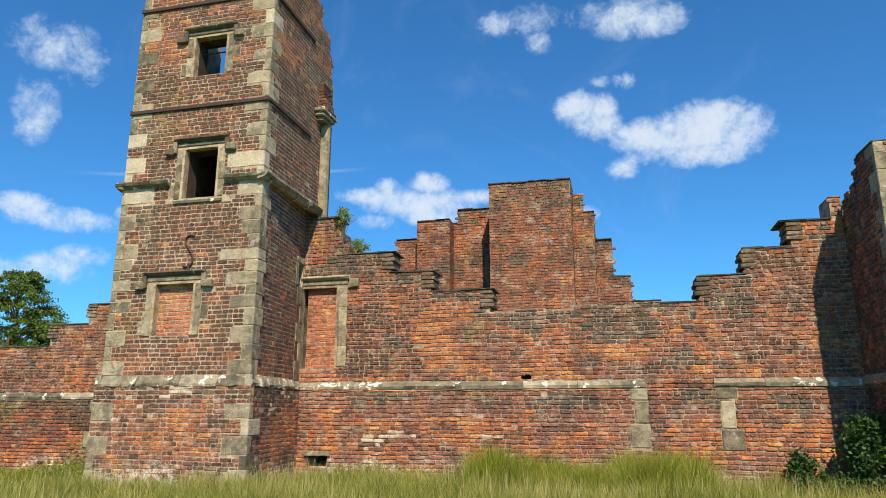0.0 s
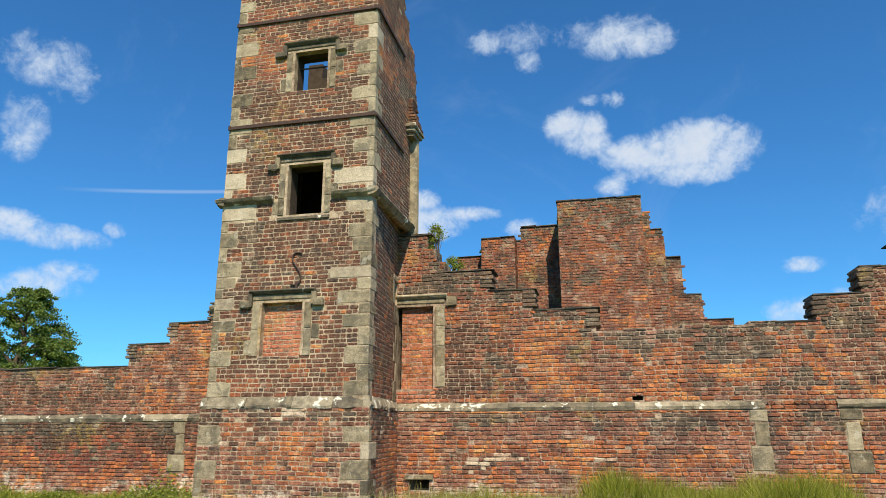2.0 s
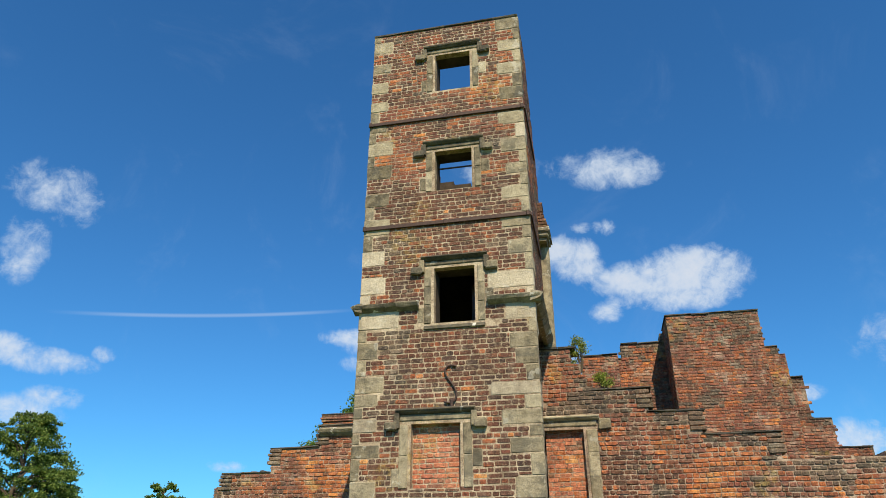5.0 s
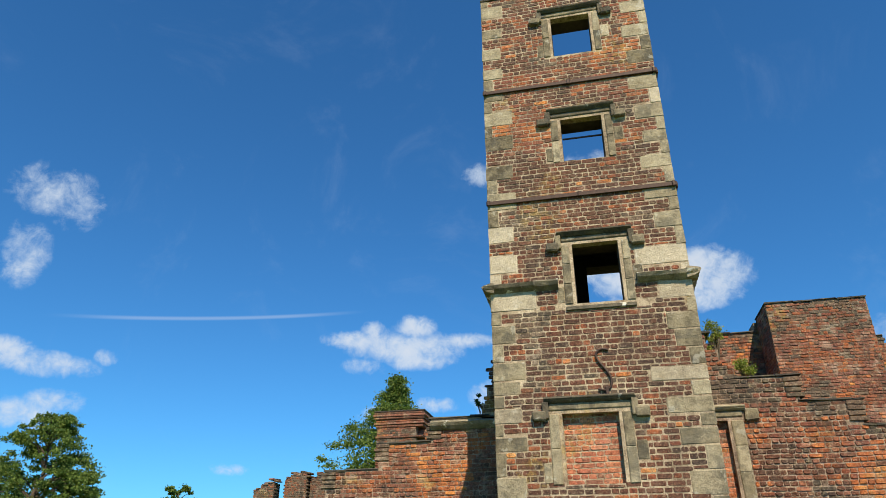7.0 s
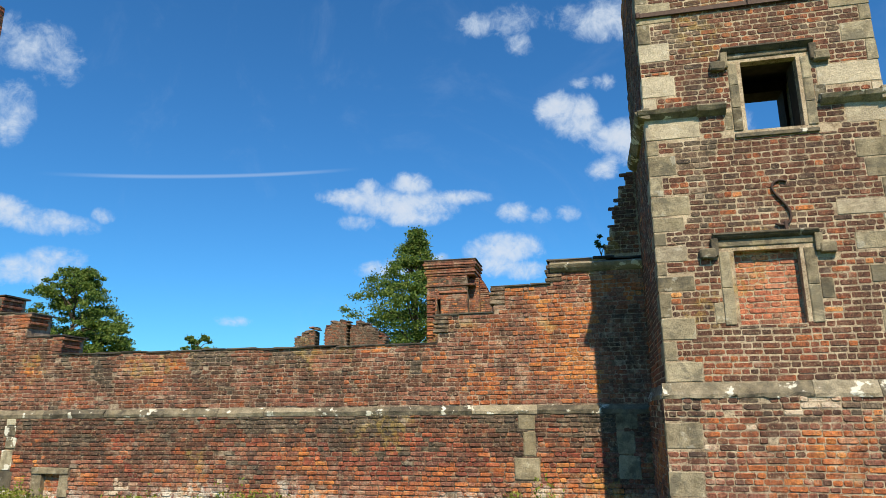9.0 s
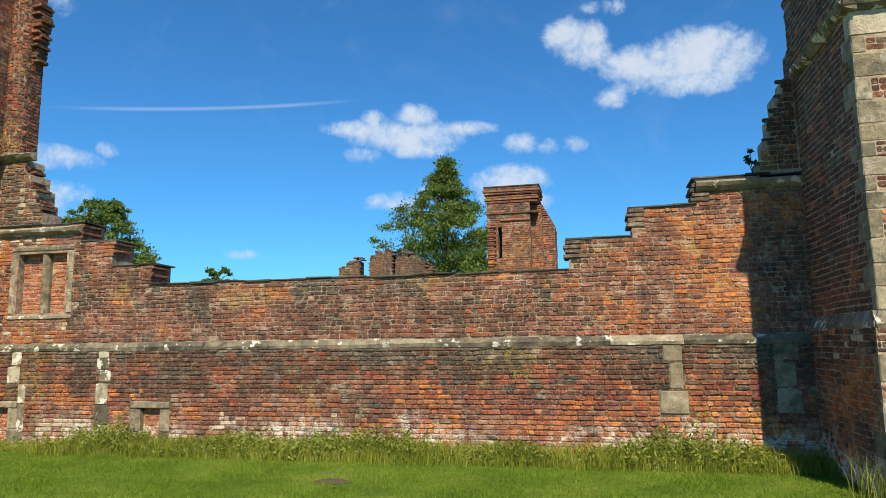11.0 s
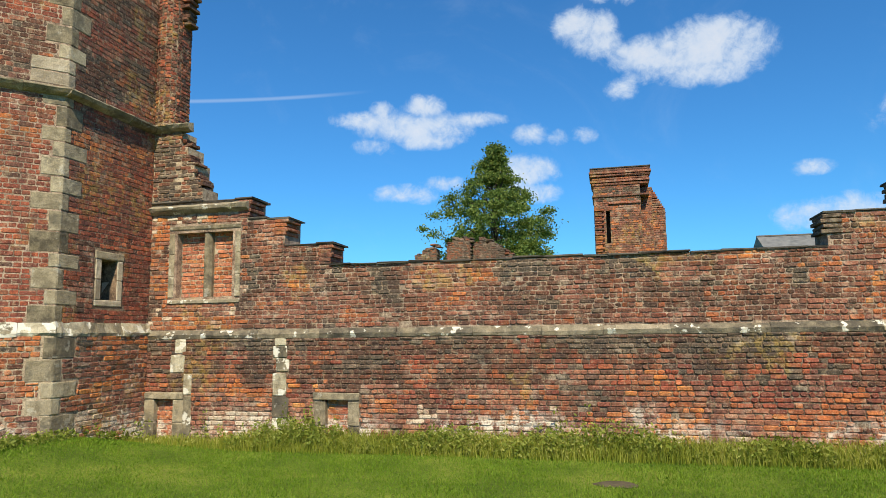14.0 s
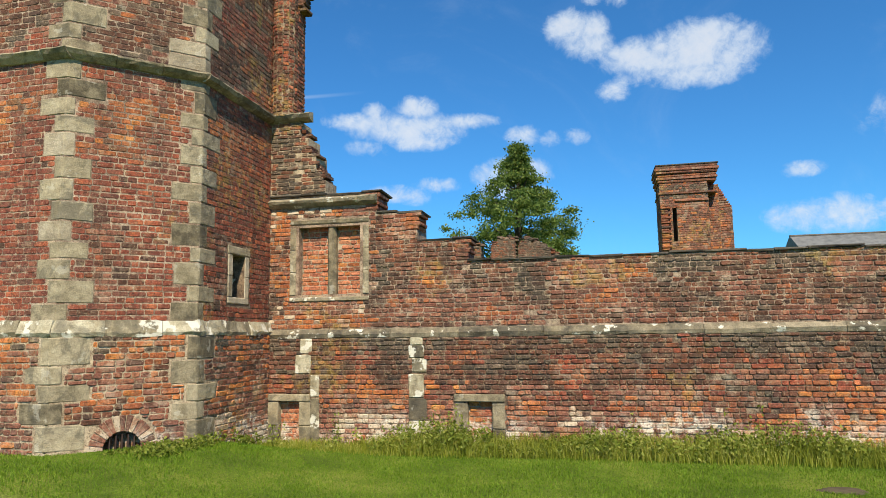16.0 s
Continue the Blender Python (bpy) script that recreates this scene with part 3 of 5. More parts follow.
def rugged_run(pn, s0, s1, z, profile, amount, seed):
    """A worn moulding: its section wanders and its arrises are chipped along the length."""
    count = max(2, int((s1 - s0) / 0.09))
    bm = bmesh.new()
    rings = []
    for i in range(count + 1):
        s = s0 + (s1 - s0) * i / count
        ring = []
        for k, (d, h) in enumerate(profile):
            v = Vector((s * 3.7, k * 0.6, seed))
            wear = noise.noise(v) * amount + noise.noise(v * 3.1) * amount * 0.6
            chip = max(0.0, noise.noise(Vector((s * 2.3, seed + 9, k * 0.3))) - 0.25) * amount * 4
            free = 1.0 if d > -0.03 else 0.0
            ring.append(bm.verts.new(pn.at(s, d + free * (wear - chip), z + h + free * noise.noise(v * 1.7 + Vector((5, 5, 5))) * amount)))
        rings.append(ring)
    m = len(profile)
    for a, b in zip(rings, rings[1:]):
        for k in range(m):
            bm.faces.new((a[k], b[k], b[(k + 1) % m], a[(k + 1) % m]))
    bm.faces.new(rings[0])
    bm.faces.new(rings[-1][::-1])
    bmesh.ops.recalc_face_normals(bm, faces=bm.faces)
    return bm


def stones_along(parent, pn, s0, s1, z, profile, mat, name="string_stone", lo=0.7, hi=1.4, seed=0, wear=0.014):
    rnd = random.Random(seed)
    s = s0
    while s < s1 - 0.02:
        e = min(s1, s + rnd.uniform(lo, hi))
        if s1 - e < 0.3:
            e = s1
        prof = [(d + rnd.uniform(-0.008, 0.008), h + rnd.uniform(-0.010, 0.010)) for d, h in profile]
        part(name, rugged_run(pn, s + 0.003, e - 0.003, z, prof, wear, seed + s), mat, parent)
        s = e

# ---- ground ----
def rise(x, y):
    """Height of the ground: level, with a low bank at the western tower."""
    a = min(1, max(0, (-21.5 - x) / 3.0)) * min(1, max(0, (13.3 - y) / 2.0)) * min(1, max(0, (y - 4) / 5.0))
    a = a * a * (3 - 2 * a)
    return 0.34 * a + 0.02 * noise.noise(Vector((x * 0.4, y * 0.4, 0)))


def build_ground():
    fine_x = list(np.arange(-32, 12.01, 0.5))
    fine_y = list(np.arange(-6, 15.01, 0.5))
    xs = [-2500, -800, -300, -120, -60, -40] + fine_x + [20, 40, 100, 300, 800, 2500]
    ys = [-2500, -800, -300, -100, -40, -15] + fine_y + [18, 25, 40, 70, 120, 300, 800, 2500]
    verts = [(x, y, rise(x, y)) for y in ys for x in xs]
    w = len(xs)
    faces = [(j * w + i, j * w + i + 1, (j + 1) * w + i + 1, (j + 1) * w + i) for j in range(len(ys) - 1) for i in range(w - 1)]
    ob = raw("ground", verts, faces, [TURF])
    tagged(ob, "mown green turf running up to the ruined walls", "ground", "", "structure")


build_ground()

WALL_Y, THICK = 13.42, 0.62


# ---- curtain wall between the middle and the eastern tower ----
def east_batch(s, z, rnd):
    x = s - 6.2
    r = patchy(s, z, rnd, 1)
    q = noise.noise(Vector((s * 0.7, z * 0.9, 31))) + 0.12 * (rnd.random() - 0.5)
    if x < -5.6 and 2.1 < z < 4.1:
        return SALM
    if -5.6 < x < -3.9 + 0.5 * (3 - z) and 2.2 < z < 3.7 and r < 0.8:
        return DARK
    if -4.44 < x < -3.56 and z > 4.08 or -3.56 < x < -2.32 and z > 3.66 or -5.4 < x < -4.44 and z > 4.56:
        return GREYB if rnd.random() < 0.6 else MIXB
    if z > 2.75 and x > -2.6 and r < 0.2 + 0.75 * (z - 2.75) and x < 2.6:
        return GREYB if rnd.random() < 0.8 else MIXB
    if z > 4.4 and x < -4:
        return REDB if r < 0.7 else GREYB
    if z < 1.9:
        if z > 1.45 + 0.6 * q:
            return GREYB if r < 0.18 else (MIXB if r < 0.42 else (ROSE if r < 0.8 else REDB))
        return ROSE if r < 0.48 else (ORNG if r < 0.72 else (REDB if r < 0.86 else (MIXB if r < 0.95 else PALEB)))
    if x > 1.2:
        return MIXB if r < 0.5 else (ROSE if r < 0.68 else (ORNG if r < 0.80 else (REDB if r < 0.93 else GREYB)))
    if q > 0.3:
        return MIXB if r < 0.7 else REDB
    return ORNG if r < 0.56 else (REDB if r < 0.7 else (ROSE if r < 0.84 else (MIXB if r < 0.95 else GREYB)))


def build_east_wall():
    # along x from -6.2 (middle tower) to 4.5 (eastern tower)
    pn = Panel(-6.2, WALL_Y, 1, 0)
    ob = thing("wall_east", "stepped ruined wall of orange-red brick with a stone string course", "wall", "structure")
    steps = [(-0.3, 0.42, 5.66), (0.42, 0.60, 5.35), (0.60, 0.80, 5.05), (0.80, 1.76, 4.80), (1.76, 2.64, 4.36), (2.64, 3.88, 3.92), (3.88, 4.4, 3.46), (4.4, 5.0, 3.50), (5.0, 5.5, 3.47), (5.5, 6.0, 3.55), (6.0, 6.7, 3.50), (6.7, 7.2, 3.56), (7.2, 7.9, 3.52),
             (7.9, 8.75, 4.0), (8.75, 9.58, 4.5), (9.58, 10.3, 4.98), (10.3, 10.5, 5.42)]
    nook = (-0.28, 0.55, 2.38, 4.10)
    hole = (4.48, 4.68, 2.12, 2.20)
    drain = (0.08, 0.5, 0.42, 0.68)
    zs = 1.93
    core("wall_core", pn, steps, [nook, drain, hole], THICK, -0.3, MORTAR_WARM, ob)
    low = pn.moved(0.06)
    core("plinth_core", low, [(-0.3, 10.5, zs)], [drain], 0.12, -0.3, MORTAR_WARM, ob)
    # blocked window beside the tower
    back = pn.moved(-0.12)
    core("window_blocking", back, [(-0.16, 0.56, 4.1)], [], 0.3, 2.38, MORTAR_WARM, ob)
    # added near-black backing, coloured for the shade in the gap by the tower
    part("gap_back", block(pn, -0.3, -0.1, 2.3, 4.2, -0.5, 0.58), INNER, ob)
    lay(ob, back, [(-0.16, 0.55, 4.1)], 2.38, [], lambda s, z, r: SALM if r.random() < 0.6 else ORNG, 0.080, out=0.006, seed=3)
    jamb = [(0.55, -0.12), (0.57, -0.04), (0.62, 0.02), (0.80, 0.02), (0.80, -0.3), (0.55, -0.3)]
    for i in range(4):
        part("window_jamb", weathered(upright(pn, jamb, 2.42 + i * 0.42, 2.42 + (i + 1) * 0.42 - 0.005), 0.01, 0.004), STONE, ob)
    part("window_head", weathered(run(pn, -0.26, 0.8, 4.1, [(0.02, 0.16), (0.02, 0.06), (-0.12, 0.0), (-0.3, 0.0), (-0.3, 0.16)]), 0.01, 0.004), STONE, ob)
    part("hood_mould", weathered(run(pn, -0.26, 0.86, 4.26, HOOD), 0.008, 0.005), STONE, ob)
    part("label_stop", weathered(block(pn, 0.84, 1.06, 4.08, 4.28, 0.07, 0.05), 0.02, 0.008), STONE, ob)
    blocked = [nook, (-0.3, 0.8, 2.4, 4.36), (0.8, 1.06, 4.08, 4.28), hole]
    lay(ob, pn, steps, zs + 0.17, blocked, east_batch, 0.084, joint=0.015, out=0.013, seed=5, single=(2.2, 4.6, 2.2, 3.4), gaps=0.004, worn=0.008, heads=(0.45, 0.9))
    # stone piers that interrupt the plinth
    piers = []
    for s, st in ((6.58, ((-0.06, 0.24, 1.72, 1.93), (0.0, 0.24, 1.30, 1.70), (-0.1, 0.26, 0.86, 1.28))), (8.08, ((-0.06, 0.30, 1.74, 1.93), (0.0, 0.24, 1.22, 1.70), (-0.02, 0.36, 0.84, 1.20)), )):
        for a, b, c, d in st:
            part("pier_stone", weathered(block(low, s + a, s + b, c, d, 0.016, 0.1), 0.015, 0.007), STONE, ob)
            piers.append((s + a, s + b, c, d))
    dr = [(0.0, 0.58, 0.60, 0.70)]
    # added near-black backs; their colour stands in for the dark of hole and drain
    part("hole_back", block(pn, 4.4, 4.76, 2.05, 2.28, -0.25, 0.4), INNER, ob)
    part("drain_back", block(pn, 0.0, 0.6, 0.3, 0.8, -0.45, 0.55), INNER, ob)
    part("drain_lintel", weathered(block(low, 0.0, 0.58, 0.62, 0.71, 0.05, 0.1), 0.01, 0.005), STONE, ob)
    lay(ob, low, [(-0.3, 10.5, zs)], 0.0, piers + dr + [(0.08, 0.5, 0.42, 0.68)], east_batch, 0.082, seed=6, gaps=0.006, worn=0.009, joint=0.014, out=0.016, heads=(0.35, 0.7))
    stones_along(ob, pn, -0.24, 6.8, zs - 0.02, STRING, STONE_LICHEN, seed=2)
    stones_along(ob, pn, 8.0, 9.9, zs - 0.0, STRING, STONE_LICHEN, seed=4)
    stones_along(ob, pn, 9.9, 10.5, zs - 0.0, STRING, STONE_LICHEN, seed=5)
    lay(ob, pn.moved(0.05), [(6.8, 8.0, zs + 0.17)], zs, [], east_batch, 0.08, seed=8)
    for a, b, z in steps[:-2]:
        if b - a > 0.3 and not (3.8 < a < 7.1):
            coping(ob, pn, a - 0.03, b + (0.10 if a < 3.8 else 0), z, seed=7)
    coping(ob, pn, 9.4, 10.3, 4.98, seed=9)
    # step ends, two corbelled courses each
    for s, z, side in ((1.76, 4.8, 1), (2.64, 4.36, 1), (3.88, 3.92, 1), (7.9, 4.0, -1), (8.75, 4.5, -1), (9.58, 4.98, -1)):
        for k in range(4):
            w = 0.05 + 0.03 * (k % 2) + random.uniform(0, 0.02)
            a, b = (s - 0.2, s + w) if side > 0 else (s - w, s + 0.2)
            part("corbel_brick", weathered(block(pn, a, b, z - 0.09 * (k + 1), z - 0.09 * k - 0.014, 0.03, 0.5), 0.012, 0.006), B_GREY, ob)
    return ob


build_east_wall()


# ---- curtain wall between the western and the middle tower ----
def west_batch(s, z, rnd):
    x = s - 24.2
    r = patchy(s, z, rnd, 2)
    q = noise.noise(Vector((s * 0.8, z * 1.3, 17)))
    streak = noise.noise(Vector((s * 1.5, z * 0.22, 5))) + 0.10 * (rnd.random() - 0.5)
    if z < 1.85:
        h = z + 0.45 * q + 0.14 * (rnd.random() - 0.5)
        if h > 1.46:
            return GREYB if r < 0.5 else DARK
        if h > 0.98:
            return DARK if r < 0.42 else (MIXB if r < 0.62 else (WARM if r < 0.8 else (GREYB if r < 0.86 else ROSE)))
        if h > 0.66:
            return ROSE if r < 0.34 else (ORNG if r < 0.6 else (WARM if r < 0.76 else MIXB))
        return ORNG if r < 0.5 else (ROSE if r < 0.9 else PALEB)
    if x < -22.2:
        return ROSE if r < 0.3 else (ORNG if r < 0.5 else (PALEB if r < 0.57 else MIXB))
    if x + 1.3 * q + 0.5 * (rnd.random() - 0.5) > -12.7:
        return ORNG if r < 0.42 else (ROSE if r < 0.7 else (REDB if r < 0.82 else MIXB))
    if streak > 0.16 and z > 2.1 - 0.8 * q:
        return GREYB if r < 0.42 else (DARK if r < 0.7 else MIXB)
    if q > 0.5:
        return ORNG if r < 0.6 else ROSE
    return MIXB if r < 0.40 else (DARK if r < 0.52 else (ROSE if r < 0.82 else (REDB if r < 0.96 else ORNG)))


def build_west_wall():
    pn = Panel(-24.2, WALL_Y, 1, 0)
    ob = thing("wall_west", "weathered red brick wall with stepped ends and a lichened string course", "wall", "structure")
    steps = [(0.0, 1.98, 4.24), (1.98, 2.7, 3.86), (2.7, 3.55, 3.36), (3.55, 11.33, 2.98), (11.33, 12.35, 3.48), (12.35, 13.35, 3.95), (13.35, 14.95, 4.36)]
    zs = 1.75
    win = (0.55, 1.68, 2.50, 3.68)
    v1, v2 = (0.24, 0.62, 0.0, 0.70), (3.52, 3.92, 0.0, 0.72)
    core("wall_core", pn, steps, [win, v1, v2], THICK, -0.3, MORTAR_WARM, ob)
    low = pn.moved(0.06)
    core("plinth_core", low, [(0.0, 14.95, zs)], [v1, v2], 0.12, -0.3, MORTAR_OLD, ob)
    # two-light window, bricked up
    back = pn.moved(-0.16)
    core("window_blocking", back, [(0.5, 1.72, 3.75)], [], 0.25, 2.45, MORTAR, ob)
    lay(ob, back, [(0.55, 1.68, 3.76)], 2.50, [(1.06, 1.22, 2.4, 3.8)], lambda s, z, r: SALM if r.random() < 0.8 else ORNG, 0.080, joint=0.015, seed=13)
    used = window(ob, pn, win[0], win[1], win[2], win[3], 0.16, hood=False, deep=0.30, mat=STONE)
    mull = [(1.06, -0.08), (1.10, -0.02), (1.18, -0.02), (1.22, -0.08), (1.22, -0.28), (1.06, -0.28)]
    part("mullion", weathered(upright(pn, mull, win[2], win[3]), 0.008, 0.002), STONE, ob)
    # cornice above the window and by the middle tower
    stones_along(ob, pn, 0.0, 2.0, 4.06, LEDGE, STONE_LICHEN, "cornice_stone", seed=21)
    stones_along(ob, pn, 13.35, 14.9, 4.18, LEDGE, STONE_LICHEN, "cornice_stone", seed=22)
    blocked = used + [(0.0, 2.0, 4.02, 4.3), (13.35, 14.95, 4.15, 4.45)]
    lay(ob, pn, steps, zs + 0.17, blocked, west_batch, 0.077, unit=0.208, joint=0.012, out=0.011, seed=15, gaps=0.003, worn=0.008, heads=(0.4, 0.8))
    # low blocked vents in stone frames
    for i, v in enumerate((v1, v2)):
        part("vent_blocking", weathered(block(pn, v[0] - 0.05, v[1] + 0.05, -0.3, v[3] + 0.02, -0.04, 0.3), 0.01, 0.002), MORTAR, ob)
        lay(ob, pn.moved(-0.038), [(v[0], v[1], v[3] + 0.06)], 0.0, [], lambda s, z, r: SALM if r.random() < 0.7 else ORNG, 0.08, seed=30 + i)
        vent = part("vent", weathered(block(low, v[0] - 0.22, v[1] + 0.2, v[3], v[3] + 0.12, 0.035, 0.25), 0.012, 0.004), STONE, ob, "bricked-up low vent in a sandstone frame")
        for e, sg in ((v[0], -1), (v[1], 1)):
            a, b = sorted((e, e + sg * 0.2))
            for k in range(2):
                part("jamb", weathered(block(low, a, b, -0.1 + k * 0.4, 0.295 + k * 0.4, 0.02, 0.25), 0.015, 0.004), STONE, vent)
    vb = [(v[0] - 0.22, v[1] + 0.2, -0.1, v[3] + 0.12) for v in (v1, v2)]
    # stone strips in the plinth
    strips = []
    plan = [(2.55, ((0.0, 0.26, 1.42, 1.62), (0.02, 0.24, 1.62, 1.75), (0.06, 0.30, 1.18, 1.41), (0.0, 0.25, 0.78, 1.16), (0.0, 0.30, 0.42, 0.77), (0.0, 0.36, 0.0, 0.41)), STONE_LIME),
            (0.62, ((0.0, 0.22, 1.50, 1.75), (-0.08, 0.20, 1.16, 1.48), (0.2, 0.36, 0.78, 1.14), (0.2, 0.36, 0.0, 0.76)), STONE_LIME),
            (12.65, ((0.06, 0.34, 1.5, 1.75), (0.14, 0.34, 1.08, 1.48), (-0.02, 0.40, 0.70, 1.06)), STONE),
            (14.3, ((0.0, 0.34, 1.5, 1.75), (0.0, 0.28, 1.12, 1.48), (0.0, 0.34, 0.74, 1.10)), STONE)]
    for s, st, mat in plan:
        for a, b, c, d in st:
            look_of = STONE_SOOT if mat is STONE_LIME and 0.4 < c < 0.6 else mat
            part("pier_stone", weathered(block(low, s + a, s + b, c, d, 0.016, 0.1), 0.015, 0.007), look_of, ob)
            strips.append((s + a, s + b, c, d))
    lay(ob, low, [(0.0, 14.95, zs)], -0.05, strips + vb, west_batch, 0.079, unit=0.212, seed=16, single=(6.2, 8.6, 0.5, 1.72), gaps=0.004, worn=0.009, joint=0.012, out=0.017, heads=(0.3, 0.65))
    stones_along(ob, pn, 0.0, 14.95, zs - 0.02, STRING, STONE_LICHEN, seed=12, lo=0.8, hi=1.5)
    for a, b, z in steps:
        coping(ob, pn, a - (0.05 if a > 11 else 0.0), b + (0.09 if b < 4 else 0.0), z, seed=17)
    for s, z, side in ((1.98, 4.24, 1), (2.7, 3.86, 1), (3.55, 3.36, 1), (11.33, 3.48, -1), (12.35, 3.95, -1), (13.35, 4.3, -1)):
        for k in range(4):
            w = (0.07, 0.03, 0.05, 0.02)[k] if side > 0 else 0.06 + 0.03 * (k % 2)
            a, b = (s - 0.2, s + w) if side > 0 else (s - w, s + 0.2)
            part("tile_course", weathered(block(pn, a, b, z - 0.075 * (k + 1), z - 0.075 * k - 0.016, 0.02 if side > 0 else 0.035, 0.5), 0.01, 0.006), B_GREY if side < 0 else B_RED, ob)
    return ob


build_west_wall()


# ---- towers ----
def tower_batch(s, z, rnd):
    r = patchy(s, z, rnd, 3)
    stray = rnd.random()
    if z < 2.0:
        if z > 1.6 and stray < 0.4:
            return DARK if stray < 0.25 else GREYB
        return ORNG if r < 0.42 else (ROSE if r < 0.62 else (DARK if r < 0.78 else (MIXB if r < 0.97 else PALEB)))
    if z < 5.0 and stray < 0.10 or stray < 0.03:
        return ORNG if stray < 0.02 else REDB
    if z < 3.4 and r < 0.22:
        return REDB
    if z > 8.4 and r < 0.46:
        return ORNG if r < 0.2 else REDB
    return DARK if r < 0.80 else (MIXB if r < 0.88 else GREYB)


def quoin_column(parent, c, da, na, db, nb, z0, z1, seed, special=(), miss=0.0, known=()):
    """Alternating long and short corner stones; returns the rectangles taken on each face, as (length, z0, z1)."""
    rnd = random.Random(seed)
    fa, fb = [], []
    z, k = z0, 0
    while z < z1 - 0.08:
        h = rnd.uniform(0.22, 0.34)
        if z1 - z - h < 0.12:
            h = z1 - z
        a, b = (rnd.uniform(0.34, 0.50), rnd.uniform(0.11, 0.17)) if k % 2 else (rnd.uniform(0.11, 0.18), rnd.uniform(0.30, 0.42))
        if k < len(known):
            h, a = known[k]
            b = 0.15 if a > 0.3 else 0.34
        mat = STONE_PALE if rnd.random() < 0.06 else STONE
        for sz0, sz1, sa, sb in special:
            if sz0 <= z + h / 2 <= sz1:
                a, b, mat = sa, sb, STONE_PALE
        if mat is STONE_PALE or k % 2 or k < len(known) or rnd.random() >= miss:
            quoin(parent, c, da, na, a, db, nb, b, z + 0.004, z + h - 0.004, mat)
            fa.append((a, z, z + h))
            fb.append((b, z, z + h))
        z += h
        k += 1
    return fa, fb


def build_middle_tower():
    ob = thing("tower", "tall narrow roofless tower of dark brick with pale stone quoins", "tower")
    x0, x1, y0, y1 = -9.29, -6.22, 11.0, 13.42
    W, D = x1 - x0, y1 - y0
    TOP = 12.08
    front, right, left = Panel(x0, y0, 1, 0), Panel(x1, y0, -0.09, 1), Panel(x0, y1, 0, -1)
    wins = [(1.34, 2.06, 5.52, 6.54), (1.34, 2.05, 8.12, 8.99), (1.33, 2.05, 10.44, 11.36)]
    blind = (0.98, 1.78, 2.86, 3.84)
    core("front_core", front, [(0, W, TOP)], wins + [blind], 0.26, -0.3, MORTAR, ob)
    side = [(0.26, 1.5, TOP), (1.5, 1.9, 11.4), (1.9, 2.3, 10.9), (2.3, 2.75, 10.4), (2.75, 2.95, 9.9), (2.95, 3.08, 9.2)]
    high = Panel(x1, y0, 0, 1)
    core("side_core", right, [(0.26, 2.6, 5.85)], [(2.1, 2.38, 4.12, 4.62)], 0.4, -0.3, MORTAR, ob)
    core("side_core", high, side, [], 0.4, 5.85, MORTAR, ob)
    lside = [(-0.5, -0.2, 6.4), (-0.2, 0.1, 9.2), (0.1, 0.5, 10.3), (0.5, 0.9, 11.0), (0.9, D - 0.26, TOP)]
    core("side_core", left, lside, [], 0.4, -0.3, MORTAR, ob)
    rear = Panel(x1 - 0.4, y1 + 0.6, -1, 0)
    rw = W - 0.8
    # rear rubble wall coloured near-black, the room's shade included
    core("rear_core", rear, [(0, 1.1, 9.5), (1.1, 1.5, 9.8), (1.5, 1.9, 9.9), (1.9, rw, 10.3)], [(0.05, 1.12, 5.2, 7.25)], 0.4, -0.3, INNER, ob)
    # near-black slab added over the first storey that keeps the rooms below dark
    bm = block(front, 0.40, W - 0.40, 7.45, 7.65, -0.27, 2.6)
    part("upper_floor", weathered(bm, 0.02, 0.01), INNER, ob)
    # plinth
    P = 0.07
    px0, px1, py0 = x0 - P, x1 + P, y0 - P
    pf, pr, pl = Panel(px0, py0, 1, 0), Panel(px1, py0, -0.09, 1), Panel(px0, y1 - 0.06, 0, -1)
    PZ = 1.96
    core("plinth_core", pf, [(0, W + 2 * P, PZ)], [], 0.12, -0.3, MORTAR, ob)
    core("plinth_core", pr, [(0.1, D + P - 0.06, PZ)], [], 0.12, -0.3, MORTAR, ob)
    core("plinth_core", pl, [(0.0, D + P - 0.16, PZ)], [], 0.12, -0.3, MORTAR, ob)
    # corner stones
    R, L, F, B = (1, 0), (-1, 0), (0, -1), (0, 1)
    special = [(4.15, 4.55, 0.78, 0.3), (5.95, 6.3, 0.78, 0.2), (5.45, 5.75, 0.5, 0.25)]
    ra, rb = quoin_column(ob, (x1, y0), L, F, B, R, 2.14, TOP, 41, special, 0.1, ((0.27, 0.44), (0.27, 0.2), (0.33, 0.45), (0.33, 0.2), (0.24, 0.5), (0.19, 0.2), (0.24, 0.62), (0.22, 0.25), (0.22, 0.72), (0.27, 0.2), (0.28, 0.36)))
    la, lb = quoin_column(ob, (x0, y0), R, F, B, L, 2.14, TOP, 43, [(5.5, 5.82, 0.72, 0.2), (6.0, 6.35, 0.45, 0.2)], 0.4, ((0.27, 0.46), (0.27, 0.16), (0.30, 0.42), (0.34, 0.14), (0.22, 0.46), (0.18, 0.12), (0.23, 0.40), (0.19, 0.15), (0.22, 0.40)))
    pra, prb = quoin_column(ob, (px1, py0), L, F, B, R, 0.0, PZ - 0.02, 47, (), 0.2)
    pla, plb = quoin_column(ob, (px0, py0), R, F, B, L, 0.0, PZ - 0.02, 49, (), 0.45)
    # windows
    fb = [(W - a, W + 1, z0, z1) for a, z0, z1 in ra] + [(-1, a, z0, z1) for a, z0, z1 in la]
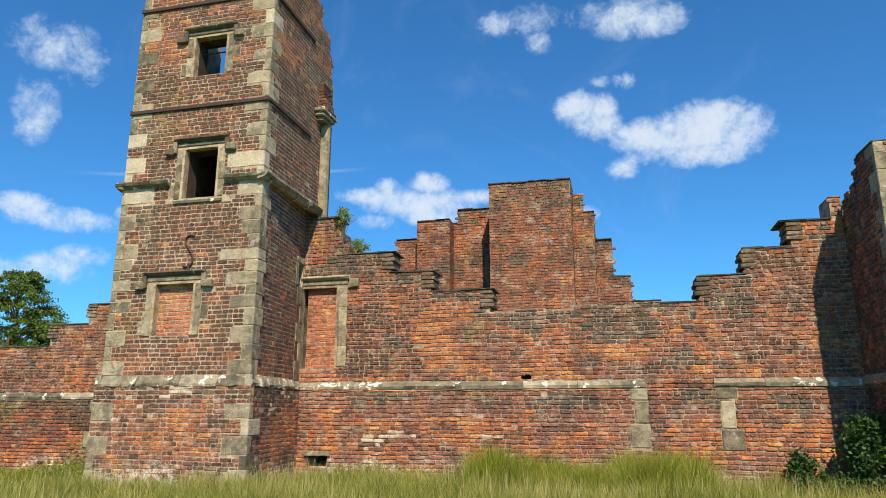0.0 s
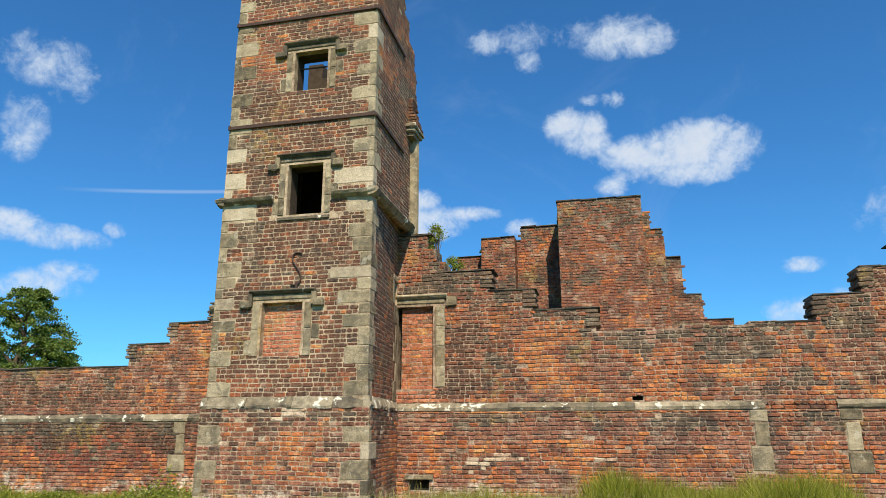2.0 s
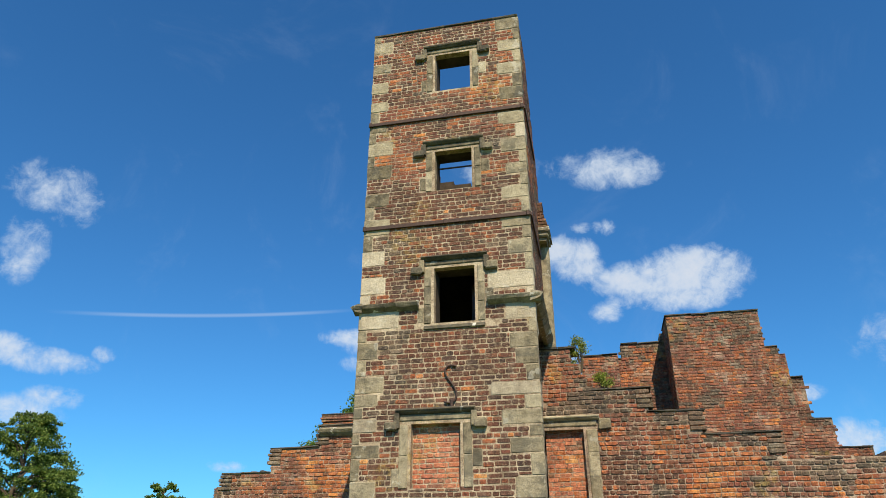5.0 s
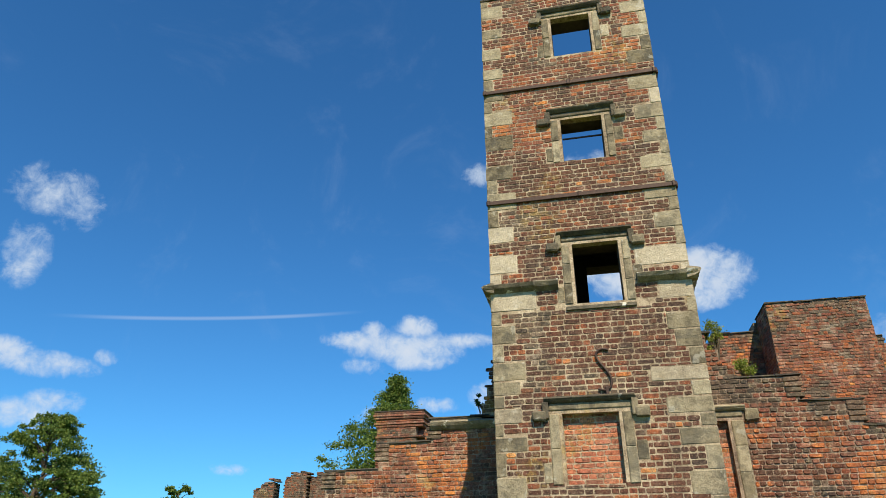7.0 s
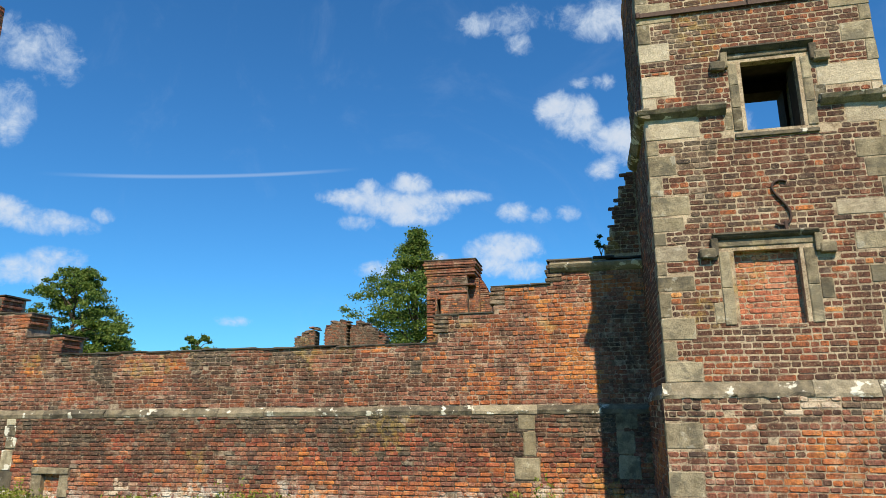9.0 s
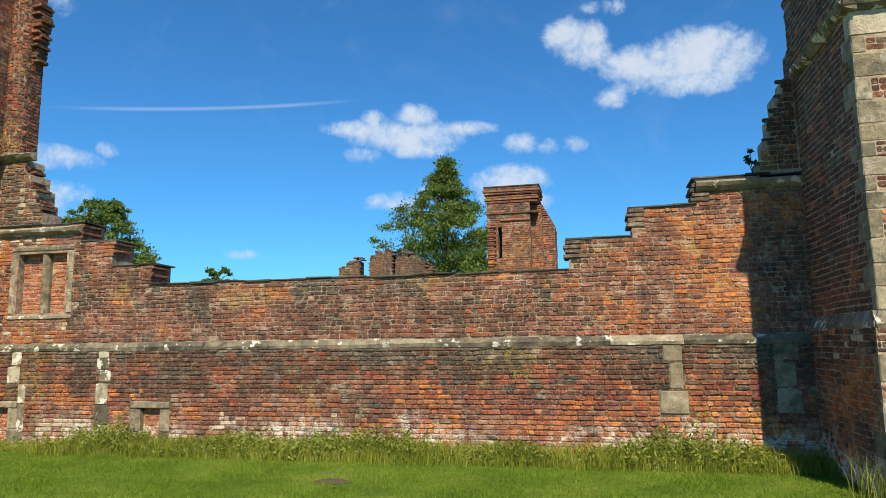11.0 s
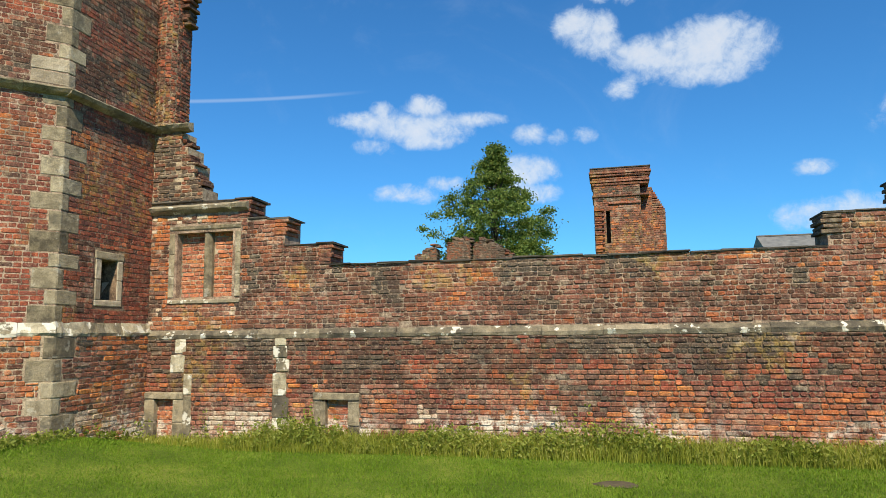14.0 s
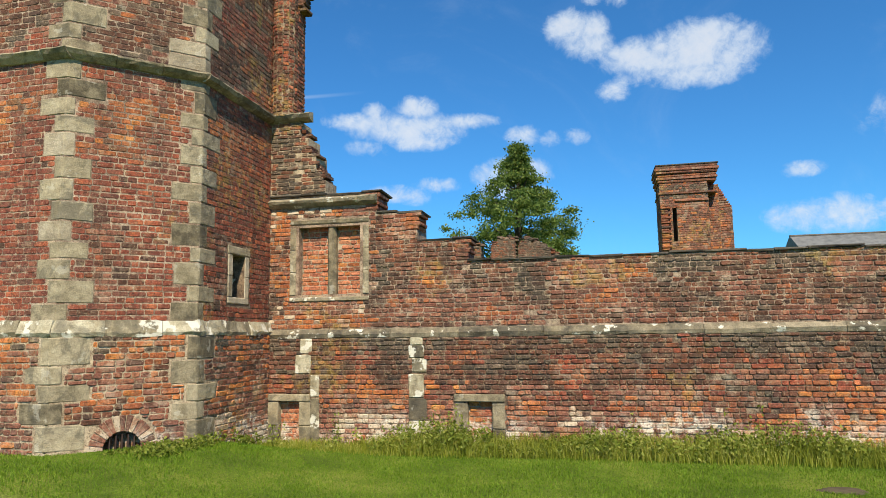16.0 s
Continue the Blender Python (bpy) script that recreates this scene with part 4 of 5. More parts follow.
    for i, w in enumerate(wins):
        fb += window(ob, front, *w, jw=0.17, hood=True, sill=i == 0, deep=0.2, shade_lining=True)
        if i == 0:
            fb += [(1.0, 2.5, 5.4, 5.53)]
    fb += window(ob, front, *blind, jw=0.19, hood=True, sill=False, deep=0.3)
    back = front.moved(-0.13)
    core("window_blocking", back, [(blind[0] - 0.02, blind[1] + 0.02, blind[3] + 0.02)], [], 0.25, blind[2] - 0.02, MORTAR, ob)
    lay(ob, back, [(blind[0], blind[1], blind[3])], blind[2], [], lambda s, z, r: SALM, 0.078, joint=0.015, out=0.006, seed=51)
    # string courses: a broken ledge and a sloping plinth course
    stones_along(ob, front, -0.1, 1.08, 5.80, LEDGE, STONE_LICHEN, "ledge_stone", 0.5, 0.8, 52)
    stones_along(ob, front, 2.28, W + 0.1, 5.80, LEDGE, STONE_LICHEN, "ledge_stone", 0.4, 0.6, 53)
    stones_along(ob, high, -0.1, 2.6, 5.80, LEDGE, STONE_LICHEN, "ledge_stone", 0.7, 1.1, 54)
    stones_along(ob, left, 0.3, D + 0.1, 5.80, LEDGE, STONE_LICHEN, "ledge_stone", 0.7, 1.1, 55)
    slope = [(-0.05, -0.02), (P + 0.012, -0.02), (P + 0.016, 0.03), (0.014, 0.18), (-0.05, 0.18)]
    stones_along(ob, front, -P, W + P, PZ, slope, STONE_LICHEN, "plinth_stone", 0.5, 0.9, 56, 0.032)
    stones_along(ob, right, -P, D, PZ, slope, STONE_LICHEN, "plinth_stone", 0.5, 0.9, 57, 0.032)
    stones_along(ob, left, 0, D + P, PZ, slope, STONE_LICHEN, "plinth_stone", 0.5, 0.9, 58)
    fb += [(-1, 1.08, 5.79, 5.94), (2.28, 9, 5.79, 5.94)]
    lay(ob, front, [(0, W, TOP)], 2.14, fb, tower_batch, 0.0845, joint=0.016, out=0.005, worn=0.004, seed=61, single=(0.5, 2.6, 2.2, 4.6))
    rblk = [(-1, b, z0, z1) for b, z0, z1 in rb] + [(-1, 9, 5.79, 5.94), (2.08, 2.6, 2.1, 4.74)]
    lay(ob, right, [(0, 2.45, 5.8)], 2.14, rblk, tower_batch, 0.0845, joint=0.018, out=0.003, worn=0.004, seed=62, gaps=0.004)
    lay(ob, high, [(0, 1.5, TOP)] + side[1:], 5.95, [(-1, b, z0, z1) for b, z0, z1 in rb], tower_batch, 0.0845, joint=0.018, out=0.003, worn=0.004, seed=67, gaps=0.004)
    lblk = [(D - b, 99, z0, z1) for b, z0, z1 in lb] + [(0.3, 9, 5.79, 5.94)]
    lay(ob, left, lside[:-1] + [(0.9, D, TOP)], 2.14, lblk, tower_batch, 0.0845, joint=0.016, out=0.005, worn=0.004, seed=63, gaps=0.004)
    pw = W + 2 * P
    lay(ob, pf, [(0, pw, PZ)], 0.0, [(pw - a, 99, c, d) for a, c, d in pra] + [(-1, a, c, d) for a, c, d in pla], tower_batch, 0.082, seed=64, joint=0.016, out=0.008, gaps=0.012, worn=0.007)
    lay(ob, pr, [(0, D, PZ)], 0.0, [(-1, b, c, d) for b, c, d in prb], tower_batch, 0.082, seed=65, joint=0.016, out=0.006, gaps=0.008, worn=0.007)
    lay(ob, pl, [(0, D, PZ)], 0.0, [(D + P - 0.06 - b, 99, c, d) for b, c, d in plb], tower_batch, 0.082, seed=66)
    # slit window near the wall: jamb stones and lintel
    for k in range(5):
        w = 0.16 if k % 2 else 0.32
        part("slit_jamb", weathered(block(right, 2.42 - w, 2.42, 2.14 + k * 0.395, 2.14 + (k + 1) * 0.395 - 0.006, 0.014, 0.2), 0.01, 0.004), STONE, ob)
        if k % 2:
            part("slit_jamb", weathered(block(right, 2.08, 2.255, 2.14 + k * 0.395, 2.14 + (k + 1) * 0.395 - 0.006, 0.006, 0.2), 0.01, 0.004), B_DARK, ob)
    part("slit_jamb", weathered(block(right, 1.94, 2.1, 4.12, 4.66, 0.014, 0.3), 0.01, 0.004), STONE, ob)
    part("slit_lintel", weathered(block(right, 1.98, 2.45, 4.62, 4.74, 0.02, 0.3), 0.01, 0.004), STONE, ob)
    # iron straps
    for z in (7.40, 9.74):
        part("iron_strap", weathered(block(front, -0.02, W + 0.03, z, z + 0.075, 0.045, -0.014), 0.006, 0.001), IRON, ob, "rusty iron strap")
        part("iron_strap", weathered(block(high, 0.0, 1.9, z, z + 0.075, 0.045, -0.014), 0.006, 0.001), IRON, ob, "rusty iron strap")
        for s in (0.02, 1.55, W - 0.02):
            part("strap_bolt", weathered(block(front, s - 0.03, s + 0.03, z - 0.015, z + 0.09, 0.065, -0.03), 0.012, 0.002), IRON, ob)
    part("tie_rod", weathered(block(front, 1.35, 2.05, 8.74, 8.765, -0.25, 0.28), 0.004, 0.0), IRON, ob)
    # S-shaped tie plate
    cu = bpy.data.curves.new("tie_plate", "CURVE")
    cu.dimensions, cu.bevel_depth, cu.bevel_resolution = "3D", 0.017, 2
    sp = cu.splines.new("NURBS")
    pts = [(0.10, 0.30), (0.02, 0.34), (-0.08, 0.30), (-0.10, 0.20), (-0.02, 0.08), (0.06, -0.02), (0.11, -0.14), (0.09, -0.26), (0.0, -0.31), (-0.10, -0.27)]
    sp.points.add(len(pts) - 1)
    for p, (a, z) in zip(sp.points, pts):
        p.co = (*front.at(1.63 + a, 0.026, 4.44 + z), 1)
    sp.use_endpoint_u, sp.order_u = True, 4
    dg = bpy.data.objects.new("tie_plate_curve", cu)
    me = bpy.data.meshes.new_from_object(dg)
    bpy.data.objects.remove(dg)
    me.materials.append(IRON)
    tie = new("tie_plate", me)
    tie.parent = ob
    tie["label"] = "rusty S-shaped iron tie plate"
    part("tie_bolt", weathered(block(front, 1.63, 1.68, 4.05, 4.2, 0.05, 0.0), 0.01, 0.002), IRON, ob)
    # capping
    for k in range(6):
        part("coping_slab", weathered(block(front, k * W / 6 - 0.01, (k + 1) * W / 6 - 0.006, TOP, TOP + 0.05, 0.03, 0.44), 0.012, 0.008), COPING, ob)
    # stone shaft and corbel at the rear of the east side
    bm = bmesh.new()
    bmesh.ops.create_cone(bm, cap_ends=True, segments=12, radius1=0.13, radius2=0.13, depth=2.3, matrix=Matrix.Translation((x1 + 0.05, 13.6, 6.82)))
    part("shaft", weathered(bm, 0.01, 0.006), STONE, ob, "weathered stone shaft")
    for k in range(3):
        part("corbel", weathered(block(high, 2.2 - 0.06 * k, 2.7 + 0.08 * k, 7.95 + 0.09 * k, 8.04 + 0.09 * k, 0.17 + 0.035 * k, 0.2), 0.02, 0.012), STONE_LICHEN, ob)
    for k in range(9):
        w = 0.22 - 0.020 * k
        part("broken_brick", weathered(block(high, 2.3, 2.7 + random.uniform(-0.1, 0.15), 8.22 + k * 0.08, 8.29 + k * 0.08, w + random.uniform(-0.04, 0.05), 0.2), 0.012, 0.01), B_DARK, ob)
    # torn brickwork of the lost upper wall, both sides
    torn = Panel(x0 - 0.75, WALL_Y, 1, 0)
    tsteps = [(0.15, 0.26, 4.6), (0.26, 0.36, 4.95), (0.36, 0.46, 5.3), (0.46, 0.6, 5.65), (0.6, 0.75, 5.9)]
    core("torn_core", torn, tsteps, [], 0.5, 4.3, MORTAR, ob)
    lay(ob, torn, [(a - 0.03, b - 0.03, z) for a, b, z in tsteps], 4.44, [], lambda s, z, r: DARK, 0.0755, seed=71)
    return ob


build_middle_tower()


def build_western_tower():
    ob = thing("tower", "eight-sided brick tower with grey stone quoins and an arched drain", "tower")
    pts = [(-24.2, 13.42), (-24.2, 11.25), (-25.45, 9.97), (-27.4, 9.97), (-28.65, 11.25), (-28.65, 14.5)]
    TOP, PZ, P = 12.0, 1.84, 0.05
    dirs = []
    for (ax, ay), (bx, by) in zip(pts, pts[1:]):
        dirs.append(Vector((ax - bx, ay - by, 0)).normalized())
    blk = [[] for _ in dirs]
    pblk = [[] for _ in dirs]
    lens = [math.dist(a, b) for a, b in zip(pts, pts[1:])]
    for i in range(1, 4):
        # face i-1 lies before the corner, face i after it
        c = pts[i]
        da, db = dirs[i - 1], -dirs[i]
        na, nb = dirs[i - 1].cross(Vector((0, 0, 1))), dirs[i].cross(Vector((0, 0, 1)))
        fa, fb = quoin_column(ob, c, da, na, db, nb, PZ + 0.18, TOP, 80 + i, [(5.74, 6.2, 0.14, 0.52)] if i == 1 else ())
        blk[i - 1] += [(-1, a, z0, z1) for a, z0, z1 in fa]
        blk[i] += [(lens[i] - b, 99, z0, z1) for b, z0, z1 in fb]
        k = P / (1 + na.dot(nb))
        pc = (c[0] + (na.x + nb.x) * k, c[1] + (na.y + nb.y) * k)
        fa, fb = quoin_column(ob, pc, da, na, db, nb, 0.1, PZ - 0.02, 90 + i)
        pblk[i - 1] += [(-1, a, z0, z1) for a, z0, z1 in fa]
        pblk[i] += [(lens[i] - b, 99, z0, z1) for b, z0, z1 in fb]

    def batch(s, z, r):
        q = patchy(s, z, r, 4)
        if z < PZ:
            if z > 1.62 and q < 0.5:
                return PALEB if q < 0.2 else GREYB
            return ROSE if q < 0.5 else (ORNG if q < 0.7 else (PALEB if q < 0.7 + 0.3 * (z < 0.7) else MIXB))
        if z > 5.7:
            return DARK if q < 0.42 else (GREYB if q < 0.56 else (ROSE if q < 0.75 else WARM))
        if z > 4.3 and q < 0.5:
            return ORNG if q < 0.14 else REDB
        return WARM if q < 0.8 else (DARK if q < 0.92 else ROSE)

    slope = [(-0.05, -0.02), (P + 0.012, -0.02), (P + 0.03, 0.04), (0.03, 0.2), (-0.05, 0.2)]
    for i in range(len(dirs)):
        q = pts[i + 1]
        pn = Panel(q[0], q[1], dirs[i].x, dirs[i].y)
        L = lens[i]
        opens = []
        used = []
        if i == 0:
            opens = [(0.92, 1.30, 2.42, 3.10)]
            used = [(0.76, 1.46, 2.30, 3.26)]
            wf = opens[0]
            for e, sg in ((wf[0], -1), (wf[1], 1)):
                a, b = sorted((e, e + sg * 0.13))
                for k in range(2):
                    part("window_jamb", weathered(block(pn, a, b, wf[2] + 0.34 * k, wf[2] + 0.34 * k + 0.335, 0.016, 0.3), 0.012, 0.004), STONE_PALE, ob)
            part("window_head", weathered(block(pn, wf[0] - 0.15, wf[1] + 0.15, wf[3], wf[3] + 0.13, 0.018, 0.3), 0.012, 0.004), STONE, ob)
            part("window_sill", weathered(block(pn, wf[0] - 0.13, wf[1] + 0.13, wf[2] - 0.1, wf[2], 0.016, 0.3), 0.012, 0.004), STONE_PALE, ob)
        if i == 1:
            opens = [(0.62, 1.12, -0.3, 0.62)]
        core("face_core", pn, [(0, L, TOP)], opens, 0.35, -0.3, MORTAR_WARM if i else MORTAR_OLD, ob)
        lay(ob, pn, [(0, L, TOP)], PZ + 0.18, blk[i] + used + [(-1, 99, 5.58, 5.74)], batch, 0.083, joint=0.013, out=0.005, worn=0.004, seed=100 + i, single=(0.5, 1.5, 2.1, 5.0) if i == 1 else None)
        lowp = pn.moved(P)
        arch = []
        if i == 1:
            ac, ar, az, ro = 0.87, 0.235, 0.335, 0.44
            for k in range(15):
                t0, t1 = math.pi * k / 15, math.pi * (k + 0.88) / 15
                out = ro + random.uniform(-0.025, 0.015)
                ring = [(ac - math.cos(t) * rr, az + math.sin(t) * rr) for t, rr in ((t0, ar), (t1, ar), (t1, out), (t0, out))]
                bm = extrude_poly([lowp.at(s, 0.016, z) for s, z in ring], [lowp.at(s, -0.14, z) for s, z in ring])
                part("arch_brick", weathered(bm, 0.006, 0.004), B_ROSE if k % 3 else B_PALE, ob)
            for k in range(15):
                t0, t1 = math.pi * k / 15, math.pi * (k + 1) / 15
                ring = [(ac - math.cos(t) * rr, az + math.sin(t) * rr) for t, rr in ((t0, ar + 0.004), (t1, ar + 0.004), (t1, ro + 0.01), (t0, ro + 0.01))]
                part("arch_mortar", extrude_poly([lowp.at(s, 0.004, z) for s, z in ring], [lowp.at(s, -0.13, z) for s, z in ring]), MORTAR, ob)
            arch = [(ac - ar, ac + ar, -0.3, az)]
            for k in range(7):
                half = math.sqrt(ro * ro - (ro * k / 7) ** 2)
                arch.append((ac - half, ac + half, az + ro * k / 7, az + ro * (k + 1) / 7))
            for k in range(5):
                s = ac - 0.15 + 0.075 * k
                part("grating_bar", weathered(block(lowp, s - 0.009, s + 0.009, -0.1, az + 0.19, -0.10, 0.018), 0.003, 0.0), IRON, ob, "rusty iron grating bar")
            for e, w in ((ac - ar, -0.15), (ac + ar, 0.15)):
                for k in range(4):
                    a, b = sorted((e, e + w))
                    part("arch_brick", weathered(block(lowp, a, b, az - 0.074 * (k + 1), az - 0.074 * k - 0.012, 0.014, 0.3), 0.006, 0.003), B_PALE, ob)
                arch.append((min(e, e + w), max(e, e + w), -0.3, az))
            # brick back wall of the drain and its plinth round the mouth
            part("drain_back", weathered(block(pn, 0.55, 1.2, -0.3, 0.8, -0.30, 0.06), 0.01, 0.004), B_ORANGE, ob)
            core("plinth_core", lowp, [(0, L, PZ)], [(ac - ar, ac + ar, -0.3, az + ar)], 0.12, -0.3, MORTAR, ob)
        else:
            core("plinth_core", lowp, [(0, L, PZ)], [], 0.12, -0.3, MORTAR, ob)
        lay(ob, lowp, [(0, L, PZ)], 0.0, pblk[i] + arch, batch, 0.083, seed=110 + i, joint=0.014, out=0.010, worn=0.007)
        stones_along(ob, pn, -0.06, L + 0.06, 5.60, LEDGE, STONE, "ledge_stone", 0.6, 1.0, 120 + i)
        stones_along(ob, pn, -0.03, L + 0.03, PZ, slope, STONE_LIME, "plinth_stone", 0.5, 0.9, 130 + i, 0.02)
    # unseen near-black blocks added to shut out sky and darken the window
    part("inner_floor", block(Panel(-28.2, 11.7, 1, 0), 0.0, 3.66, 3.7, 3.9, 0.0, 2.01), INNER, ob)
    part("inner_core", block(Panel(-28.2, 12.1, 1, 0), 0.0, 3.2, -0.3, 11.5, 0.0, 2.2), INNER, ob)
    part("rear_wall", block(Panel(-28.6, 13.72, 1, 0), 0.0, 4.36, -0.3, 11.6, 0.0, 0.4), INNER, ob)
    # torn end of the lost upper wall and a narrow brick shaft above it
    torn = Panel(-24.2, WALL_Y - 0.02, 1, 0)
    ts = [(0.0, 0.55, 5.62), (0.55, 0.72, 5.3), (0.72, 0.86, 5.0), (0.86, 0.95, 4.7), (0.95, 1.05, 4.5)]
    core("torn_core", torn, ts, [], 0.5, 4.25, MORTAR, ob)
    lay(ob, torn, [(a, b + random.uniform(-0.03, 0.03), z) for a, b, z in ts[:1]] + ts[1:], 4.3, [], lambda s, z, r: GREYB if r.random() < 0.5 else MIXB, 0.072, seed=140)
    stones_along(ob, torn, 0.0, 0.78, 5.62, LEDGE, STONE_LICHEN, "ledge_stone", 0.5, 0.8, 141)
    sx, sy, sr, nf = -23.985, WALL_Y + 0.06, 0.235, 7
    ring = [(sx - math.cos(math.pi * k / nf) * sr, sy - math.sin(math.pi * k / nf) * sr) for k in range(nf + 1)] + [(sx + sr, sy + 0.3)]
    for k, (p, q) in enumerate(zip(ring, ring[1:])):
        face = Panel(p[0], p[1], q[0] - p[0], q[1] - p[1])
        w = math.dist(p, q)
        core("shaft_core", face, [(0.0, w, 11.5)], [], 0.1, 5.7, MORTAR_OLD, ob)
        lay(ob, face, [(0.0, w, 11.5)], 5.77, [], lambda s, z, r: DARK if r.random() < 0.5 else WARM, 0.072, unit=0.21, joint=0.008, seed=142 + k)
    for k in range(60):
        z = 4.4 + k * 0.078
        if z < 5.55:
            e = 1.05 - (z - 4.4) * 0.42
        elif z > 7.7:
            e = 0.58 + 0.04 * (z - 7.7)
        else:
            continue
        bm = block(torn, e - 0.25, e + random.uniform(-0.05, 0.09), z, z + 0.068, random.uniform(-0.12, 0.0), 0.36)
        part("broken_brick", weathered(bm, 0.012, 0.01), B_DARK, ob)
    return ob


build_western_tower()


def build_eastern_tower():
    ob = thing("tower", "broken brick tower in shade with stone quoins at its inner side", "tower")
    x0, y0, y1, w = 4.3, 11.6, 13.42, 2.8
    front, left = Panel(x0, y0, 1, 0), Panel(x0, y1, 0, -1)
    D = y1 - y0
    ls = [(-0.4, 0.08, 5.0), (0.08, 0.2, 5.22), (0.2, 0.42, 5.38), (0.42, 0.62, 5.3), (0.62, 0.86, 5.42), (0.86, 1.0, 5.62), (1.0, 1.12, 5.74), (1.12, D - 0.4, 5.76)]
    fs = [(0, 1.2, 5.76), (1.2, 2.0, 5.5), (2.0, w, 4.9)]
    core("side_core", left, ls, [], 0.4, -0.3, MORTAR_OLD, ob)
    core("front_core", front, fs, [], 0.4, -0.3, MORTAR, ob)
    core("side_core", Panel(x0 + w, y0 + 0.4, 0, 1), [(0, D, 4.9)], [], 0.4, -0.3, MORTAR_OLD, ob)
    dark = lambda s, z, r: DARK if r.random() < 0.6 else REDB
    fa, fb = quoin_column(ob, (x0, y0), (1, 0), (0, -1), (0, 1), (-1, 0), 0.0, 5.74, 155)
    lay(ob, left, ls[:-1] + [(1.12, D, 5.76)], 0.0, [(D - b, 99, c, d) for b, c, d in fb] + [(-1, 99, 1.93, 2.12)], dark, 0.078, seed=151, gaps=0.004)
    lay(ob, front, fs, 0.0, [(-1, a, c, d) for a, c, d in fa], dark, 0.078, seed=152)
    stones_along(ob, left, 0.0, D - 0.3, 1.95, STRING, STONE_LICHEN, seed=153)
    for k, (a, b, z) in enumerate(ls):
        if z > 5.7:
            coping(ob, left, a, b if k < len(ls) - 1 else D, z, depth=0.4, over=0.03, seed=3 + k)
    # torn courses jutting from the broken edge
    rnd = random.Random(158)
    for a, b, z in ls[:-2]:
        for k in range(3):
            at = max(0.0, a) - rnd.uniform(0.0, 0.10)
            part("broken_brick", weathered(block(left, at, at + 0.24, z - 0.085 * (k + 1), z - 0.085 * k - 0.012, rnd.uniform(0.0, 0.04), 0.34), 0.014, 0.010), B_DARK, ob)
    return ob


build_eastern_tower()


# ---- ruins behind the wall ----
def box_stack(ob, x0, x1, y0, y1, z0, z1, batch, seed, single=None, mortar=MORTAR_OLD):
    """Four brick faces round a solid shaft."""
    b = block(Panel(x0, y0, 1, 0), 0.0, x1 - x0, z0, z1, 0.0, y1 - y0)
    part("stack_core", b, mortar, ob)
    for k, (pn, L) in enumerate(((Panel(x0, y0, 1, 0), x1 - x0), (Panel(x1, y0, 0, 1), y1 - y0), (Panel(x0, y1, 0, -1), y1 - y0))):
        lay(ob, pn, [(0, L, z1)], z0, [], batch, 0.082, seed=seed + k, single=single if k == 0 else None, worn=0.009)


def build_gable():
    ob = thing("gable_wall", "stepped brick gable wall with a broad projecting chimney breast", "wall")
    mixed = lambda s, z, r: (ORNG, ROSE, REDB, MIXB, GREYB)[min(4, int(patchy(s, z, r, 9) * 5))]
    top = lambda s, z, r: (GREYB if z > 7.2 and r.random() < 0.5 else mixed(s, z, r))
    pn = Panel(-7.2, 20.2, 1, 0)
    steps = [(0.0, 0.7, 6.3), (0.7, 1.55, 6.88), (1.55, 2.72, 7.3), (2.72, 3.85, 7.74), (3.85, 6.35, 8.0), (6.35, 6.62, 8.0), (6.62, 6.95, 7.4), (6.95, 7.42, 6.52), (7.42, 7.9, 5.38), (7.9, 8.7, 4.62)]
    core("gable_core", pn, steps, [], 0.6, -0.3, MORTAR_OLD, ob)
    lay(ob, pn, steps, 3.0, [], top, 0.082, seed=160, worn=0.009)
    box_stack(ob, -3.25, -0.88, 18.95, 20.25, -0.3, 8.08, top, 165)
    box_stack(ob, -5.65, -4.62, 19.62, 20.22, -0.3, 7.28, top, 171)
    coping(ob, Panel(-5.65, 19.62, 1, 0), 0.0, 1.03, 7.28, depth=0.6, seed=10)
    box_stack(ob, -0.9, -0.28, 19.5, 20.22, -0.3, 7.0, mixed, 175)
    for a, b, z in steps:
        if b - a > 0.3 and z != 8.0:
            coping(ob, pn, a, b, z, depth=0.62, seed=8)
    coping(ob, Panel(-3.25, 18.95, 1, 0), -0.03, 2.4, 8.08, depth=1.3, seed=9)
    return ob


build_gable()


